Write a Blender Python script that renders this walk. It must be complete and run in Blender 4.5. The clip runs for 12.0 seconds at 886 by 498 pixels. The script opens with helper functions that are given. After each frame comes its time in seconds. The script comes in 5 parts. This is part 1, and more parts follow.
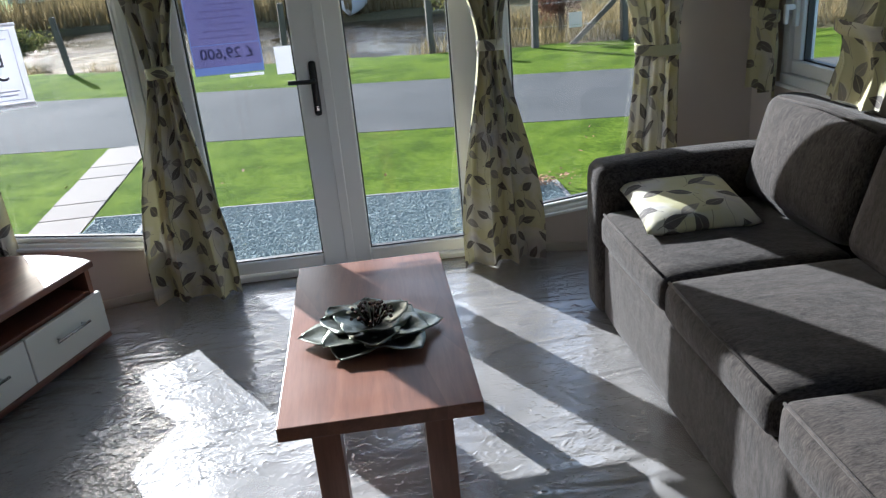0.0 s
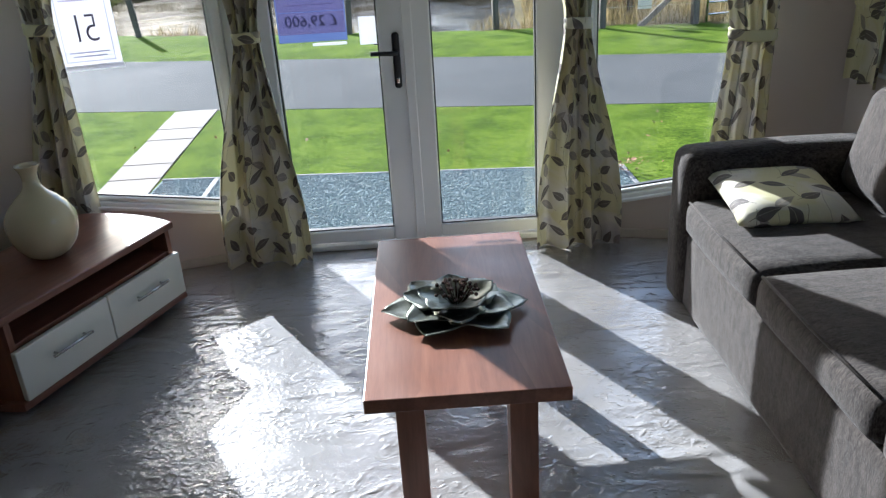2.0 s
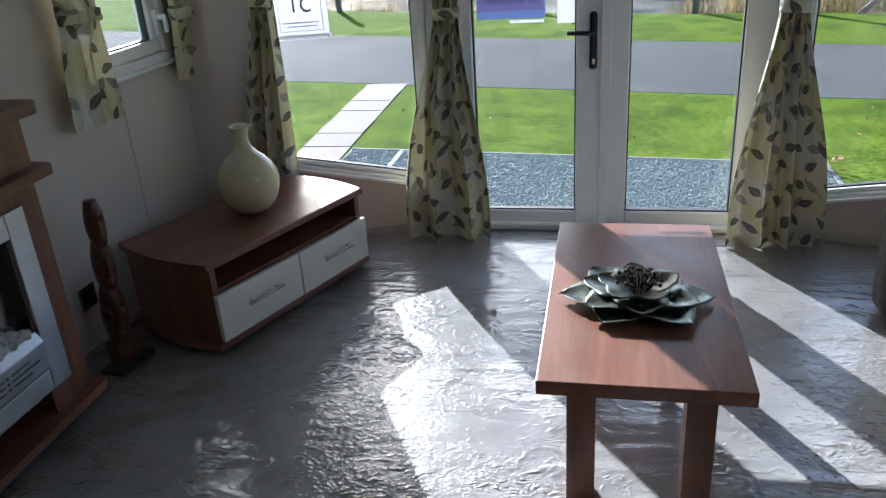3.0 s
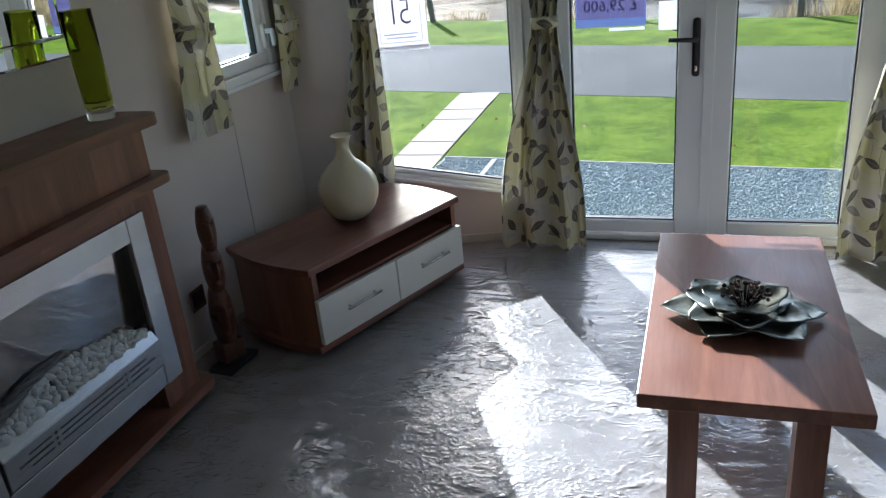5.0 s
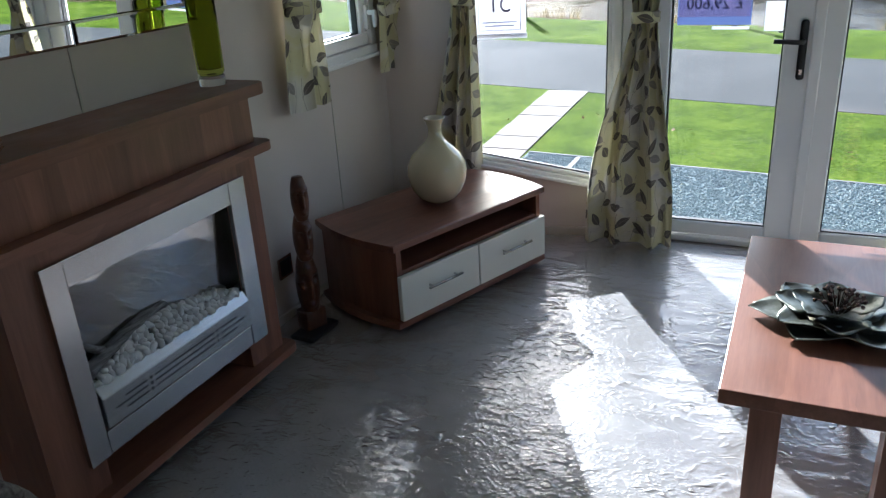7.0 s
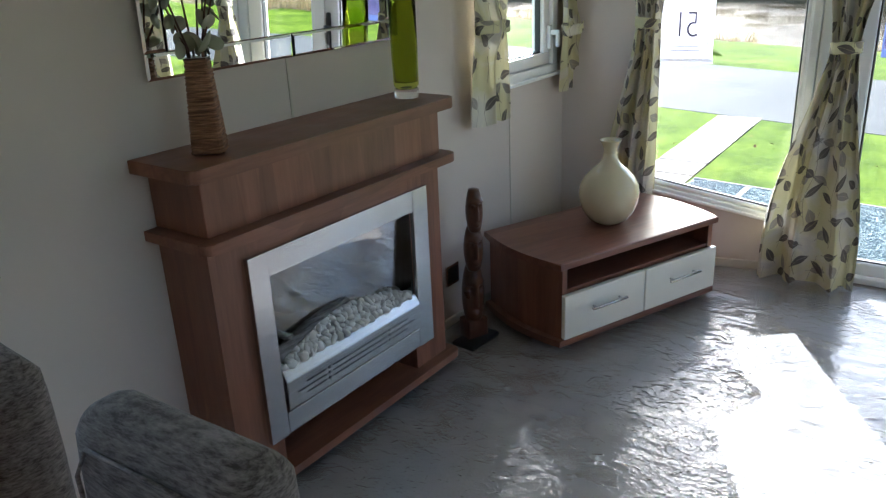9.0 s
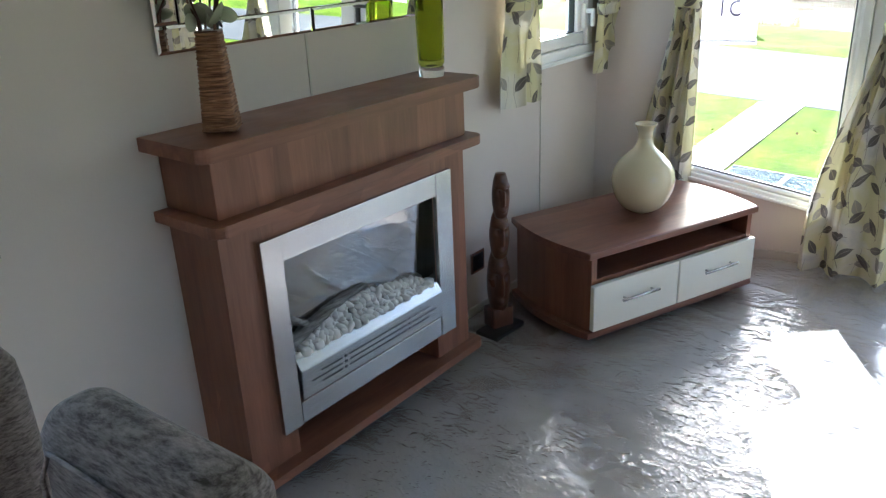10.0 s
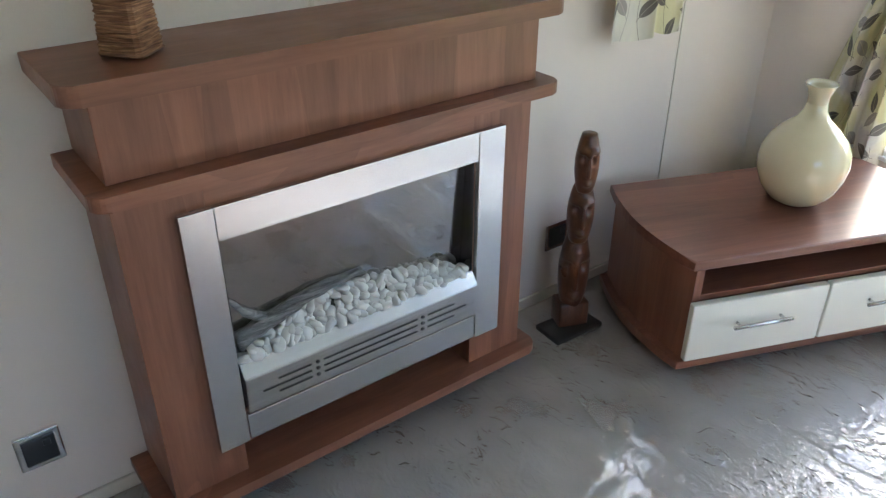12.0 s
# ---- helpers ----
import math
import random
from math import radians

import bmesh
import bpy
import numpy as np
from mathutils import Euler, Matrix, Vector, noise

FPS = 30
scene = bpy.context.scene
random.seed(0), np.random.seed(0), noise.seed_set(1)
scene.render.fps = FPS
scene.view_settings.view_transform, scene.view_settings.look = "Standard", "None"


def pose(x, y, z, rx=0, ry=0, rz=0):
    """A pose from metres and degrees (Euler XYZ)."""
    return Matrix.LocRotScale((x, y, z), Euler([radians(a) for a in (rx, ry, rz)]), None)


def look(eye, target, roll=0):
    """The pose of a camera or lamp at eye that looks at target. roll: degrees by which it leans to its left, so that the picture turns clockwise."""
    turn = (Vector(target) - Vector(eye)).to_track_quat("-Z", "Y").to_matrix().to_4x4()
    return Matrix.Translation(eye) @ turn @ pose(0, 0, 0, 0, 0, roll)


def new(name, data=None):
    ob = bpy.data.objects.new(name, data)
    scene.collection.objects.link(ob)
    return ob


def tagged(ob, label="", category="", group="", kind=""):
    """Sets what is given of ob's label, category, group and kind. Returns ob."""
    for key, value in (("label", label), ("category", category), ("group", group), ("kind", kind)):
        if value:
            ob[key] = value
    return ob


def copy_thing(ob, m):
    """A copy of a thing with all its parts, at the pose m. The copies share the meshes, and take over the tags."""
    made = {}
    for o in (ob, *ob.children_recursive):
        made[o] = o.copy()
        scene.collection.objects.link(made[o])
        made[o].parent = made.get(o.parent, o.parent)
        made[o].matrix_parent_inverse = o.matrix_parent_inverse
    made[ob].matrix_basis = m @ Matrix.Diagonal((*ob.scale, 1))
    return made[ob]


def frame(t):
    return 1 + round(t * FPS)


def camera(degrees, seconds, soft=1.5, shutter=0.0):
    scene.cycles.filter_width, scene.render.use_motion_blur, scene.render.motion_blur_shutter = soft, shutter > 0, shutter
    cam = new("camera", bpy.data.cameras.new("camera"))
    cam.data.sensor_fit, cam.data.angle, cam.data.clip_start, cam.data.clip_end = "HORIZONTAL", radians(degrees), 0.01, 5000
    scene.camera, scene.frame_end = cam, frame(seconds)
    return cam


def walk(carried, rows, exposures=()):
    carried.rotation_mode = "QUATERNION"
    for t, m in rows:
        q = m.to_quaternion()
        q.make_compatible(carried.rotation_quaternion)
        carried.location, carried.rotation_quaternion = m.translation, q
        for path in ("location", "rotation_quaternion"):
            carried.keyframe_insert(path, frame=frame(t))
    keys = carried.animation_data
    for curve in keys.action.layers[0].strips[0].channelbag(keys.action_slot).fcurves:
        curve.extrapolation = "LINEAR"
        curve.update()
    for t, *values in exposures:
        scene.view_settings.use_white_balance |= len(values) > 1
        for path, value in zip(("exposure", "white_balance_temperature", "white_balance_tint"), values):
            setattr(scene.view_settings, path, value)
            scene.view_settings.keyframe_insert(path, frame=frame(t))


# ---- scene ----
cam = camera(59.3, 12.0, 1.3)
PATH = [
    (0, (0.204, -3.369, 1.391), (0.355, -1.519, 0.648), -5.2),
    (0.3, (0.213, -3.368, 1.382), (0.55, -1.543, 0.639), -4.0),
    (0.5, (0.227, -3.371, 1.394), (0.654, -1.573, 0.63), -3.8),
    (0.8, (0.215, -3.364, 1.408), (0.727, -1.594, 0.63), -3.8),
    (1, (0.238, -3.372, 1.43), (0.785, -1.606, 0.668), -4.7),
    (1.3, (0.194, -3.363, 1.397), (0.795, -1.595, 0.68), -4.5),
    (1.5, (0.162, -3.356, 1.399), (0.59, -1.554, 0.644), -4.9),
    (1.8, (0.108, -3.347, 1.394), (0.29, -1.517, 0.608), -3.3),
    (2, (0.094, -3.336, 1.391), (0.122, -1.498, 0.603), -3.5),
    (2.2, (0.079, -3.343, 1.384), (-0.01, -1.509, 0.592), -3.4),
    (2.5, (0.071, -3.34, 1.384), (-0.15, -1.519, 0.587), -2.9),
    (3, (0.057, -3.333, 1.382), (-0.345, -1.547, 0.577), -3.8),
    (3.5, (0.04, -3.339, 1.373), (-0.506, -1.593, 0.565), -5.3),
    (5.5, (0.026, -3.351, 1.394), (-0.626, -1.611, 0.652), -5.0),
    (6, (0.015, -3.351, 1.381), (-0.699, -1.627, 0.661), -3.7),
    (6.5, (0.012, -3.371, 1.362), (-0.744, -1.693, 0.58), -3.4),
    (8.5, (-0.029, -3.492, 1.388), (-1.032, -1.891, 0.733), -3.6),
    (9, (-0.048, -3.49, 1.393), (-1.161, -1.99, 0.679), -2.6),
    (9.5, (-0.058, -3.481, 1.389), (-1.199, -2.007, 0.662), -2.1),
    (10, (-0.083, -3.4, 1.362), (-1.254, -1.962, 0.614), -2.5),
    (10.5, (-0.167, -3.267, 1.358), (-1.343, -1.874, 0.535), -2.6),
    (11, (-0.25, -3.089, 1.358), (-1.371, -1.676, 0.493), -0.9),
    (11.5, (-0.225, -2.871, 1.339), (-1.45, -1.578, 0.43), 0.1),
    (12, (-0.296, -2.69, 1.317), (-1.68, -1.646, 0.32), 0.1),
]
walk(cam, [(t, look(eye, target, roll)) for t, eye, target, roll in PATH],
     [(0, 1.61, 5600, 12), (0.7, 1.80, 5580, 12), (1.5, 2.17, 5580, 12), (2.0, 1.83, 5560, 12), (2.5, 1.67, 5500, 12), (3.5, 1.77, 5500, 12), (5.5, 1.93, 5480, 12), (6.5, 2.00, 5480, 12),
      (8.5, 2.23, 5480, 11), (9.0, 2.77, 5600, 11), (9.5, 3.13, 5600, 11), (10.5, 3.40, 5640, 11), (11.0, 3.57, 5660, 11), (11.5, 3.57, 5680, 11), (12.0, 3.90, 5860, 12)])

# ---- light ----
SUN_EL, SUN_AZ = radians(24.0), radians(29.7)      # height, and degrees left of straight ahead
world = bpy.data.worlds.new("sky")
scene.world = world
world.use_nodes = True
wn = world.node_tree.nodes
sky = wn.new("ShaderNodeTexSky")
sky.sky_type, sky.sun_disc = "NISHITA", False
sky.sun_elevation, sky.sun_rotation = SUN_EL, -SUN_AZ
sky.dust_density, sky.ozone_density = 2.0, 1.0
world.node_tree.links.new(sky.outputs[0], wn["Background"].inputs[0])
wn["Background"].inputs[1].default_value = 0.11
sun_dir = Vector((-math.sin(SUN_AZ) * math.cos(SUN_EL), math.cos(SUN_AZ) * math.cos(SUN_EL), math.sin(SUN_EL)))
sun = new("sun", bpy.data.lights.new("sun", "SUN"))
sun.data.energy, sun.data.angle, sun.data.color = 5.0, radians(0.5), (1.0, 0.965, 0.91)
sun.rotation_euler = sun_dir.to_track_quat("Z", "Y").to_euler()


# ---- materials ----
class Mat:
    """A small builder for node materials."""

    def __init__(self, name, rough=0.6, metal=0.0, color=(0.5, 0.5, 0.5), coords="Object"):
        self.m = bpy.data.materials.new(name)
        self.m.use_nodes = True
        self.t = self.m.node_tree
        self.p = self.t.nodes["Principled BSDF"]
        self.out = self.t.nodes["Material Output"]
        self.p.inputs["Roughness"].default_value = rough
        self.p.inputs["Metallic"].default_value = metal
        self.p.inputs["Base Color"].default_value = (*color, 1)
        self.co = self.n("ShaderNodeTexCoord").outputs[coords]

    def n(self, kind, **kw):
        node = self.t.nodes.new(kind)
        for k, v in kw.items():
            setattr(node, k, v)
        return node

    def link(self, a, b):
        self.t.links.new(a, b)

    def put(self, sock, v):
        if hasattr(v, "is_output"):
            self.link(v, sock)
        else:
            sock.default_value = v

    def scaled(self, s, co=None):
        m = self.n("ShaderNodeMapping")
        self.link(co or self.co, m.inputs[0])
        m.inputs["Scale"].default_value = s if hasattr(s, "__len__") else (s, s, s)
        return m.outputs[0]

    def noise(self, s, detail=4, rough=0.55, dist=0.0, co=None):
        t = self.n("ShaderNodeTexNoise")
        self.link(self.scaled(s, co), t.inputs["Vector"])
        t.inputs["Scale"].default_value = 1
        t.inputs["Detail"].default_value = detail
        t.inputs["Roughness"].default_value = rough
        t.inputs["Distortion"].default_value = dist
        return t.outputs["Fac"]

    def ramp(self, fac, stops):
        r = self.n("ShaderNodeValToRGB")
        el = r.color_ramp.elements
        while len(el) < len(stops):
            el.new(0.5)
        for e, (pos, col) in zip(el, stops):
            e.position = pos
            e.color = (*col, 1) if len(col) == 3 else col
        self.link(fac, r.inputs[0])
        return r.outputs[0]

    def math(self, op, a, b=0.0, c=None):
        m = self.n("ShaderNodeMath", operation=op)
        self.put(m.inputs[0], a)
        self.put(m.inputs[1], b)
        if c is not None:
            self.put(m.inputs[2], c)
        return m.outputs[0]

    def mix(self, fac, a, b, blend="MIX"):
        m = self.n("ShaderNodeMix", data_type="RGBA", blend_type=blend)
        self.put(m.inputs[0], fac)
        for s, v in ((m.inputs[6], a), (m.inputs[7], b)):
            self.put(s, v if hasattr(v, "is_output") else (*v, 1))
        return m.outputs[2]

    def bump(self, height, strength=0.3, dist=0.01, chain=None):
        b = self.n("ShaderNodeBump")
        b.inputs["Strength"].default_value = strength
        b.inputs["Distance"].default_value = dist
        self.link(height, b.inputs["Height"])
        if chain:
            self.link(chain, b.inputs["Normal"])
        return b.outputs[0]

    def color(self, c):
        self.link(c, self.p.inputs["Base Color"])

    def normal(self, nrm):
        self.link(nrm, self.p.inputs["Normal"])


def painted(name, color, rough=0.5, vary=0.06, bump=0.05, scale=3, fine=220):
    m = Mat(name, rough)
    dark = tuple(c * (1 - vary) for c in color)
    lite = tuple(min(1, c * (1 + vary)) for c in color)
    m.color(m.ramp(m.noise(scale), [(0.3, dark), (0.7, lite)]))
    m.normal(m.bump(m.noise(fine, 2), bump, 0.002))
    return m.m


def wood(name, scale, dark, mid, lite, rough=0.34, bump=0.06, stave=None):
    """Laminate: grain drawn out along the axis of the smallest scale; stave: strips of the laminate's print."""
    m = Mat(name, rough)
    grain = m.noise(scale, 6, 0.6, 0.6)
    fine = m.noise(tuple(s * 6 for s in scale), 3, 0.6)
    mixed = m.math("ADD", m.math("MULTIPLY", grain, 0.72), m.math("MULTIPLY", fine, 0.28))
    col = m.ramp(mixed, [(0.34, dark), (0.5, mid), (0.68, lite)])
    if stave:
        strips = m.n("ShaderNodeTexVoronoi", feature="F1")
        m.link(m.scaled(stave), strips.inputs["Vector"])
        strips.inputs["Scale"].default_value = 1
        sep = m.n("ShaderNodeSeparateColor")
        m.link(strips.outputs["Color"], sep.inputs[0])
        col = m.mix(0.55, col, m.ramp(sep.outputs[0], [(0.1, (0.72, 0.68, 0.66)), (0.9, (1.15, 1.12, 1.1))]), "MULTIPLY")
    m.color(col)
    m.link(m.ramp(m.noise(7), [(0.3, (rough - 0.06,) * 3), (0.7, (rough + 0.08,) * 3)]), m.p.inputs["Roughness"])
    m.normal(m.bump(fine, bump, 0.001))
    return m.m


def chenille(name, dark, lite, scale):
    """Ribbed soft upholstery with drawn-out flecks."""
    m = Mat(name, 0.85)
    fleck = m.noise(scale, 5, 0.75)
    broad = m.noise(tuple(s * 0.22 for s in scale), 3)
    mixed = m.math("ADD", m.math("MULTIPLY", fleck, 0.75), m.math("MULTIPLY", broad, 0.25))
    m.color(m.ramp(mixed, [(0.40, dark), (0.5, tuple((a + b) / 2 for a, b in zip(dark, lite))), (0.61, lite)]))
    m.p.inputs["Sheen Weight"].default_value = 0.15
    m.p.inputs["Specular IOR Level"].default_value = 0.2
    m.p.inputs["Sheen Roughness"].default_value = 0.4
    m.normal(m.bump(fleck, 0.5, 0.004, m.bump(m.noise(14, 2), 0.25, 0.02)))
    return m.m


def leaf_cloth(name, cell=0.125, through_light=0.05, yellow=(0.54, 0.50, 0.29), pale=(0.58, 0.545, 0.45)):
    """Cream cloth printed with dark leaves on thin stems."""
    m = Mat(name, 0.8, coords="UV")
    uv = m.co
    blot = m.noise(5.5, 3, 0.5, 0.8)
    base = m.ramp(blot, [(0.45, yellow), (0.59, pale), (0.71, (0.44, 0.415, 0.41))])
    xy = m.n("ShaderNodeSeparateXYZ")
    m.link(uv, xy.inputs[0])
    width, rise = cell * 1.12, cell * 0.62
    masks = []
    for k, (shift, drop) in enumerate(((0.0, 0.10), (0.53 * cell, 0.40))):
        # wavy upright stems with leaves to both sides in turn
        sway = m.math("MULTIPLY", m.math("SINE", m.math("MULTIPLY_ADD", xy.outputs[1], 24.0, shift * 40)), 0.013)
        x = m.math("ADD", m.math("ADD", xy.outputs[0], sway), shift)
        column = m.math("FLOOR", m.math("DIVIDE", x, width))
        line = m.n("ShaderNodeTexWhiteNoise", noise_dimensions="1D")
        m.link(m.math("ADD", column, 0.37 + k), line.inputs["W"])
        y = m.math("MULTIPLY_ADD", line.outputs["Value"], 0.6, xy.outputs[1])
        row = m.math("FLOOR", m.math("DIVIDE", y, rise))
        pair = m.n("ShaderNodeCombineXYZ")
        m.link(column, pair.inputs[0])
        m.link(row, pair.inputs[1])
        pair.inputs[2].default_value = k
        chance = m.n("ShaderNodeTexWhiteNoise", noise_dimensions="3D")
        m.link(pair.outputs[0], chance.inputs["Vector"])
        sep = m.n("ShaderNodeSeparateColor")
        m.link(chance.outputs["Color"], sep.inputs[0])
        side = m.math("MULTIPLY_ADD", m.math("FLOORED_MODULO", row, 2.0), 2.0, -1.0)
        lx = m.math("SUBTRACT", x, m.math("MULTIPLY", m.math("ADD", column, 0.5), width))
        ly = m.math("SUBTRACT", y, m.math("MULTIPLY", m.math("ADD", row, 0.5), rise))
        spot = m.n("ShaderNodeCombineXYZ")
        m.link(m.math("MULTIPLY_ADD", lx, side, -0.262 * cell), spot.inputs[0])
        m.link(m.math("SUBTRACT", ly, 0.03 * cell), spot.inputs[1])
        rot = m.n("ShaderNodeVectorRotate", rotation_type="Z_AXIS")
        m.link(spot.outputs[0], rot.inputs["Vector"])
        m.link(m.math("MULTIPLY_ADD", sep.outputs[0], -0.9, -0.2), rot.inputs["Angle"])
        xyz = m.n("ShaderNodeSeparateXYZ")
        m.link(rot.outputs[0], xyz.inputs[0])
        size = m.math("MULTIPLY_ADD", sep.outputs[1], 0.05 * cell, 0.285 * cell)
        a = m.math("DIVIDE", xyz.outputs[0], size)
        half = m.math("MULTIPLY", m.math("SUBTRACT", 1.0, m.math("MULTIPLY", a, a)), m.math("MULTIPLY_ADD", a, -0.05 * cell, 0.135 * cell))
        ay = m.math("ABSOLUTE", xyz.outputs[1])
        leaf = m.math("LESS_THAN", ay, half)
        vein = m.math("GREATER_THAN", ay, 0.0009)
        leaf = m.math("MULTIPLY", leaf, m.math("MULTIPLY_ADD", vein, 0.4, 0.6))
        keep = m.math("GREATER_THAN", sep.outputs[2], drop)
        stem = m.math("MULTIPLY", m.math("LESS_THAN", m.math("ABSOLUTE", lx), 0.0011), m.math("GREATER_THAN", m.noise(6.0, 1), 0.47))
        stalk_line = m.math("MULTIPLY", m.math("LESS_THAN", ay, 0.001), m.math("LESS_THAN", m.math("ABSOLUTE", m.math("ADD", a, 1.1)), 0.35))
        shown = m.math("MULTIPLY", m.math("MAXIMUM", leaf, m.math("MULTIPLY", stalk_line, 0.8)), keep)
        masks.append(m.math("MAXIMUM", shown, m.math("MULTIPLY", stem, 0.75)))
    col = m.mix(m.math("MULTIPLY", masks[1], 0.8), base, (0.20, 0.175, 0.165))
    col = m.mix(m.math("MULTIPLY", masks[0], 0.93), col, m.ramp(blot, [(0.35, (0.070, 0.056, 0.051)), (0.65, (0.105, 0.087, 0.080))]))
    m.color(col)
    weave = m.noise(900, 1)
    nrm = m.bump(weave, 0.12, 0.001, m.bump(m.noise(28, 3), 0.25, 0.006))
    m.normal(nrm)
    tr = m.n("ShaderNodeBsdfTranslucent")
    m.link(col, tr.inputs[0])
    mx = m.n("ShaderNodeMixShader")
    mx.inputs[0].default_value = through_light
    m.link(m.p.outputs[0], mx.inputs[1])
    m.link(tr.outputs[0], mx.inputs[2])
    m.link(mx.outputs[0], m.out.inputs[0])
    return m.m


def pane_glass(name, tint=(0.945, 0.96, 0.95), gloss=0.9):
    """Thin window glass: clear, with a mirror's gloss at a slant."""
    m = Mat(name)
    tr = m.n("ShaderNodeBsdfTransparent")
    tr.inputs[0].default_value = (*tint, 1)
    gl = m.n("ShaderNodeBsdfGlossy")
    gl.inputs["Roughness"].default_value = 0.02
    fr = m.n("ShaderNodeLayerWeight")
    fr.inputs[0].default_value = 0.5
    mx = m.n("ShaderNodeMixShader")
    m.link(m.math("MULTIPLY_ADD", m.math("POWER", fr.outputs["Facing"], 5.0), gloss, 0.03), mx.inputs[0])
    m.link(tr.outputs[0], mx.inputs[1])
    m.link(gl.outputs[0], mx.inputs[2])
    m.link(mx.outputs[0], m.out.inputs[0])
    return m.m


def make_carpet():
    m = Mat("carpet", 0.95)
    f = m.noise(420, 3, 0.7)
    b = m.noise(5, 3)
    mixed = m.math("ADD", m.math("MULTIPLY", f, 0.6), m.math("MULTIPLY", b, 0.4))
    m.color(m.ramp(mixed, [(0.36, (0.155, 0.130, 0.118)), (0.64, (0.305, 0.264, 0.242))]))
    m.normal(m.bump(f, 0.5, 0.004))
    return m.m


def make_film():
    """Clear plastic carpet film: see-through, glossy, crumpled, faintly milky."""
    m = Mat("carpet_film", 0.2)
    warp = m.noise(3.0, 2)
    def ridges(scale, dist, detail):
        r = m.n("ShaderNodeTexNoise", noise_type="RIDGED_MULTIFRACTAL")
        m.link(m.scaled(scale), r.inputs["Vector"])
        r.inputs["Scale"].default_value = 1.0
        r.inputs["Detail"].default_value = detail
        r.inputs["Distortion"].default_value = dist
        return r.outputs["Fac"]
    patchy = m.ramp(m.noise(1.7, 2), [(0.38, (0.2,) * 3), (0.62, (1.0,) * 3)])
    big = m.math("MULTIPLY", ridges((2.4, 11, 4), 0.9, 2.5), patchy)
    mid = m.math("MULTIPLY", ridges((19, 27, 19), 1.4, 2.5), m.ramp(m.noise(3.1, 2), [(0.38, (0.12,) * 3), (0.6, (1.0,) * 3)]))
    small = m.math("MULTIPLY", ridges((50, 70, 50), 0.9, 2.0), m.ramp(m.noise(2.1, 3), [(0.40, (0.08,) * 3), (0.58, (1.0,) * 3)]))
    soft = m.bump(mid, 1.0, 0.0060, m.bump(warp, 0.25, 0.03))
    nrm = m.bump(big, 1.0, 0.0095, m.bump(small, 1.0, 0.0030, soft))
    tr = m.n("ShaderNodeBsdfTransparent")
    tr.inputs[0].default_value = (0.97, 0.97, 0.97, 1)
    gl = m.n("ShaderNodeBsdfGlossy")
    gl.inputs["Roughness"].default_value = 0.09
    m.link(nrm, gl.inputs["Normal"])
    haze = m.n("ShaderNodeBsdfGlossy")
    haze.inputs["Roughness"].default_value = 0.45
    haze.inputs["Color"].default_value = (0.9, 0.9, 0.92, 1)
    m.link(nrm, haze.inputs["Normal"])
    milk = m.n("ShaderNodeBsdfDiffuse")
    milk.inputs[0].default_value = (0.78, 0.74, 0.71, 1)
    m.link(nrm, milk.inputs["Normal"])
    fr = m.n("ShaderNodeFresnel")
    fr.inputs[0].default_value = 1.5
    m.link(nrm, fr.inputs["Normal"])
    m1 = m.n("ShaderNodeMixShader")
    m.link(m.ramp(m.noise(2.3, 3), [(0.35, (0.25,) * 3), (0.65, (0.40,) * 3)]), m1.inputs[0])
    m.link(tr.outputs[0], m1.inputs[1])
    m.link(milk.outputs[0], m1.inputs[2])
    m2 = m.n("ShaderNodeMixShader")
    m.link(m.math("MULTIPLY_ADD", fr.outputs[0], 1.45, 0.02), m2.inputs[0])
    m3 = m.n("ShaderNodeMixShader")
    m3.inputs[0].default_value = 0.05
    m.link(m1.outputs[0], m3.inputs[1])
    m.link(haze.outputs[0], m3.inputs[2])
    m.link(m3.outputs[0], m2.inputs[1])
    m.link(gl.outputs[0], m2.inputs[2])
    m.link(m2.outputs[0], m.out.inputs[0])
    return m.m


def make_ground_mat(name, stops, s1, s2, bump=0.5, dist=0.03, rough=0.95):
    m = Mat(name, rough)
    a, b = m.noise(s1, 4), m.noise(s2, 4, 0.65)
    mixed = m.math("ADD", m.math("MULTIPLY", a, 0.45), m.math("MULTIPLY", b, 0.55))
    m.color(m.ramp(mixed, stops))
    m.p.inputs["Specular IOR Level"].default_value = 0.03
    m.normal(m.bump(b, bump, dist))
    return m.m


def by_object(name, stops, rough=0.8, fine=30, bump=0.3, thin=0.0):
    """Pieces that differ one from the next, as objects or as loose islands of one mesh."""
    m = Mat(name, rough)
    isl = m.n("ShaderNodeNewGeometry").outputs["Random Per Island"]
    obj = m.n("ShaderNodeObjectInfo").outputs["Random"]
    v = m.math("FRACT", m.math("ADD", isl, obj))
    n1 = m.noise(fine, 4)
    col = m.ramp(m.math("ADD", m.math("MULTIPLY", v, 0.7), m.math("MULTIPLY", n1, 0.3)), stops)
    m.color(col)
    m.normal(m.bump(n1, bump, 0.004))
    if thin:
        tr = m.n("ShaderNodeBsdfTranslucent")
        m.link(col, tr.inputs[0])
        mx = m.n("ShaderNodeMixShader")
        mx.inputs[0].default_value = thin
        m.link(m.p.outputs[0], mx.inputs[1])
        m.link(tr.outputs[0], mx.inputs[2])
        m.link(mx.outputs[0], m.out.inputs[0])
    return m.m


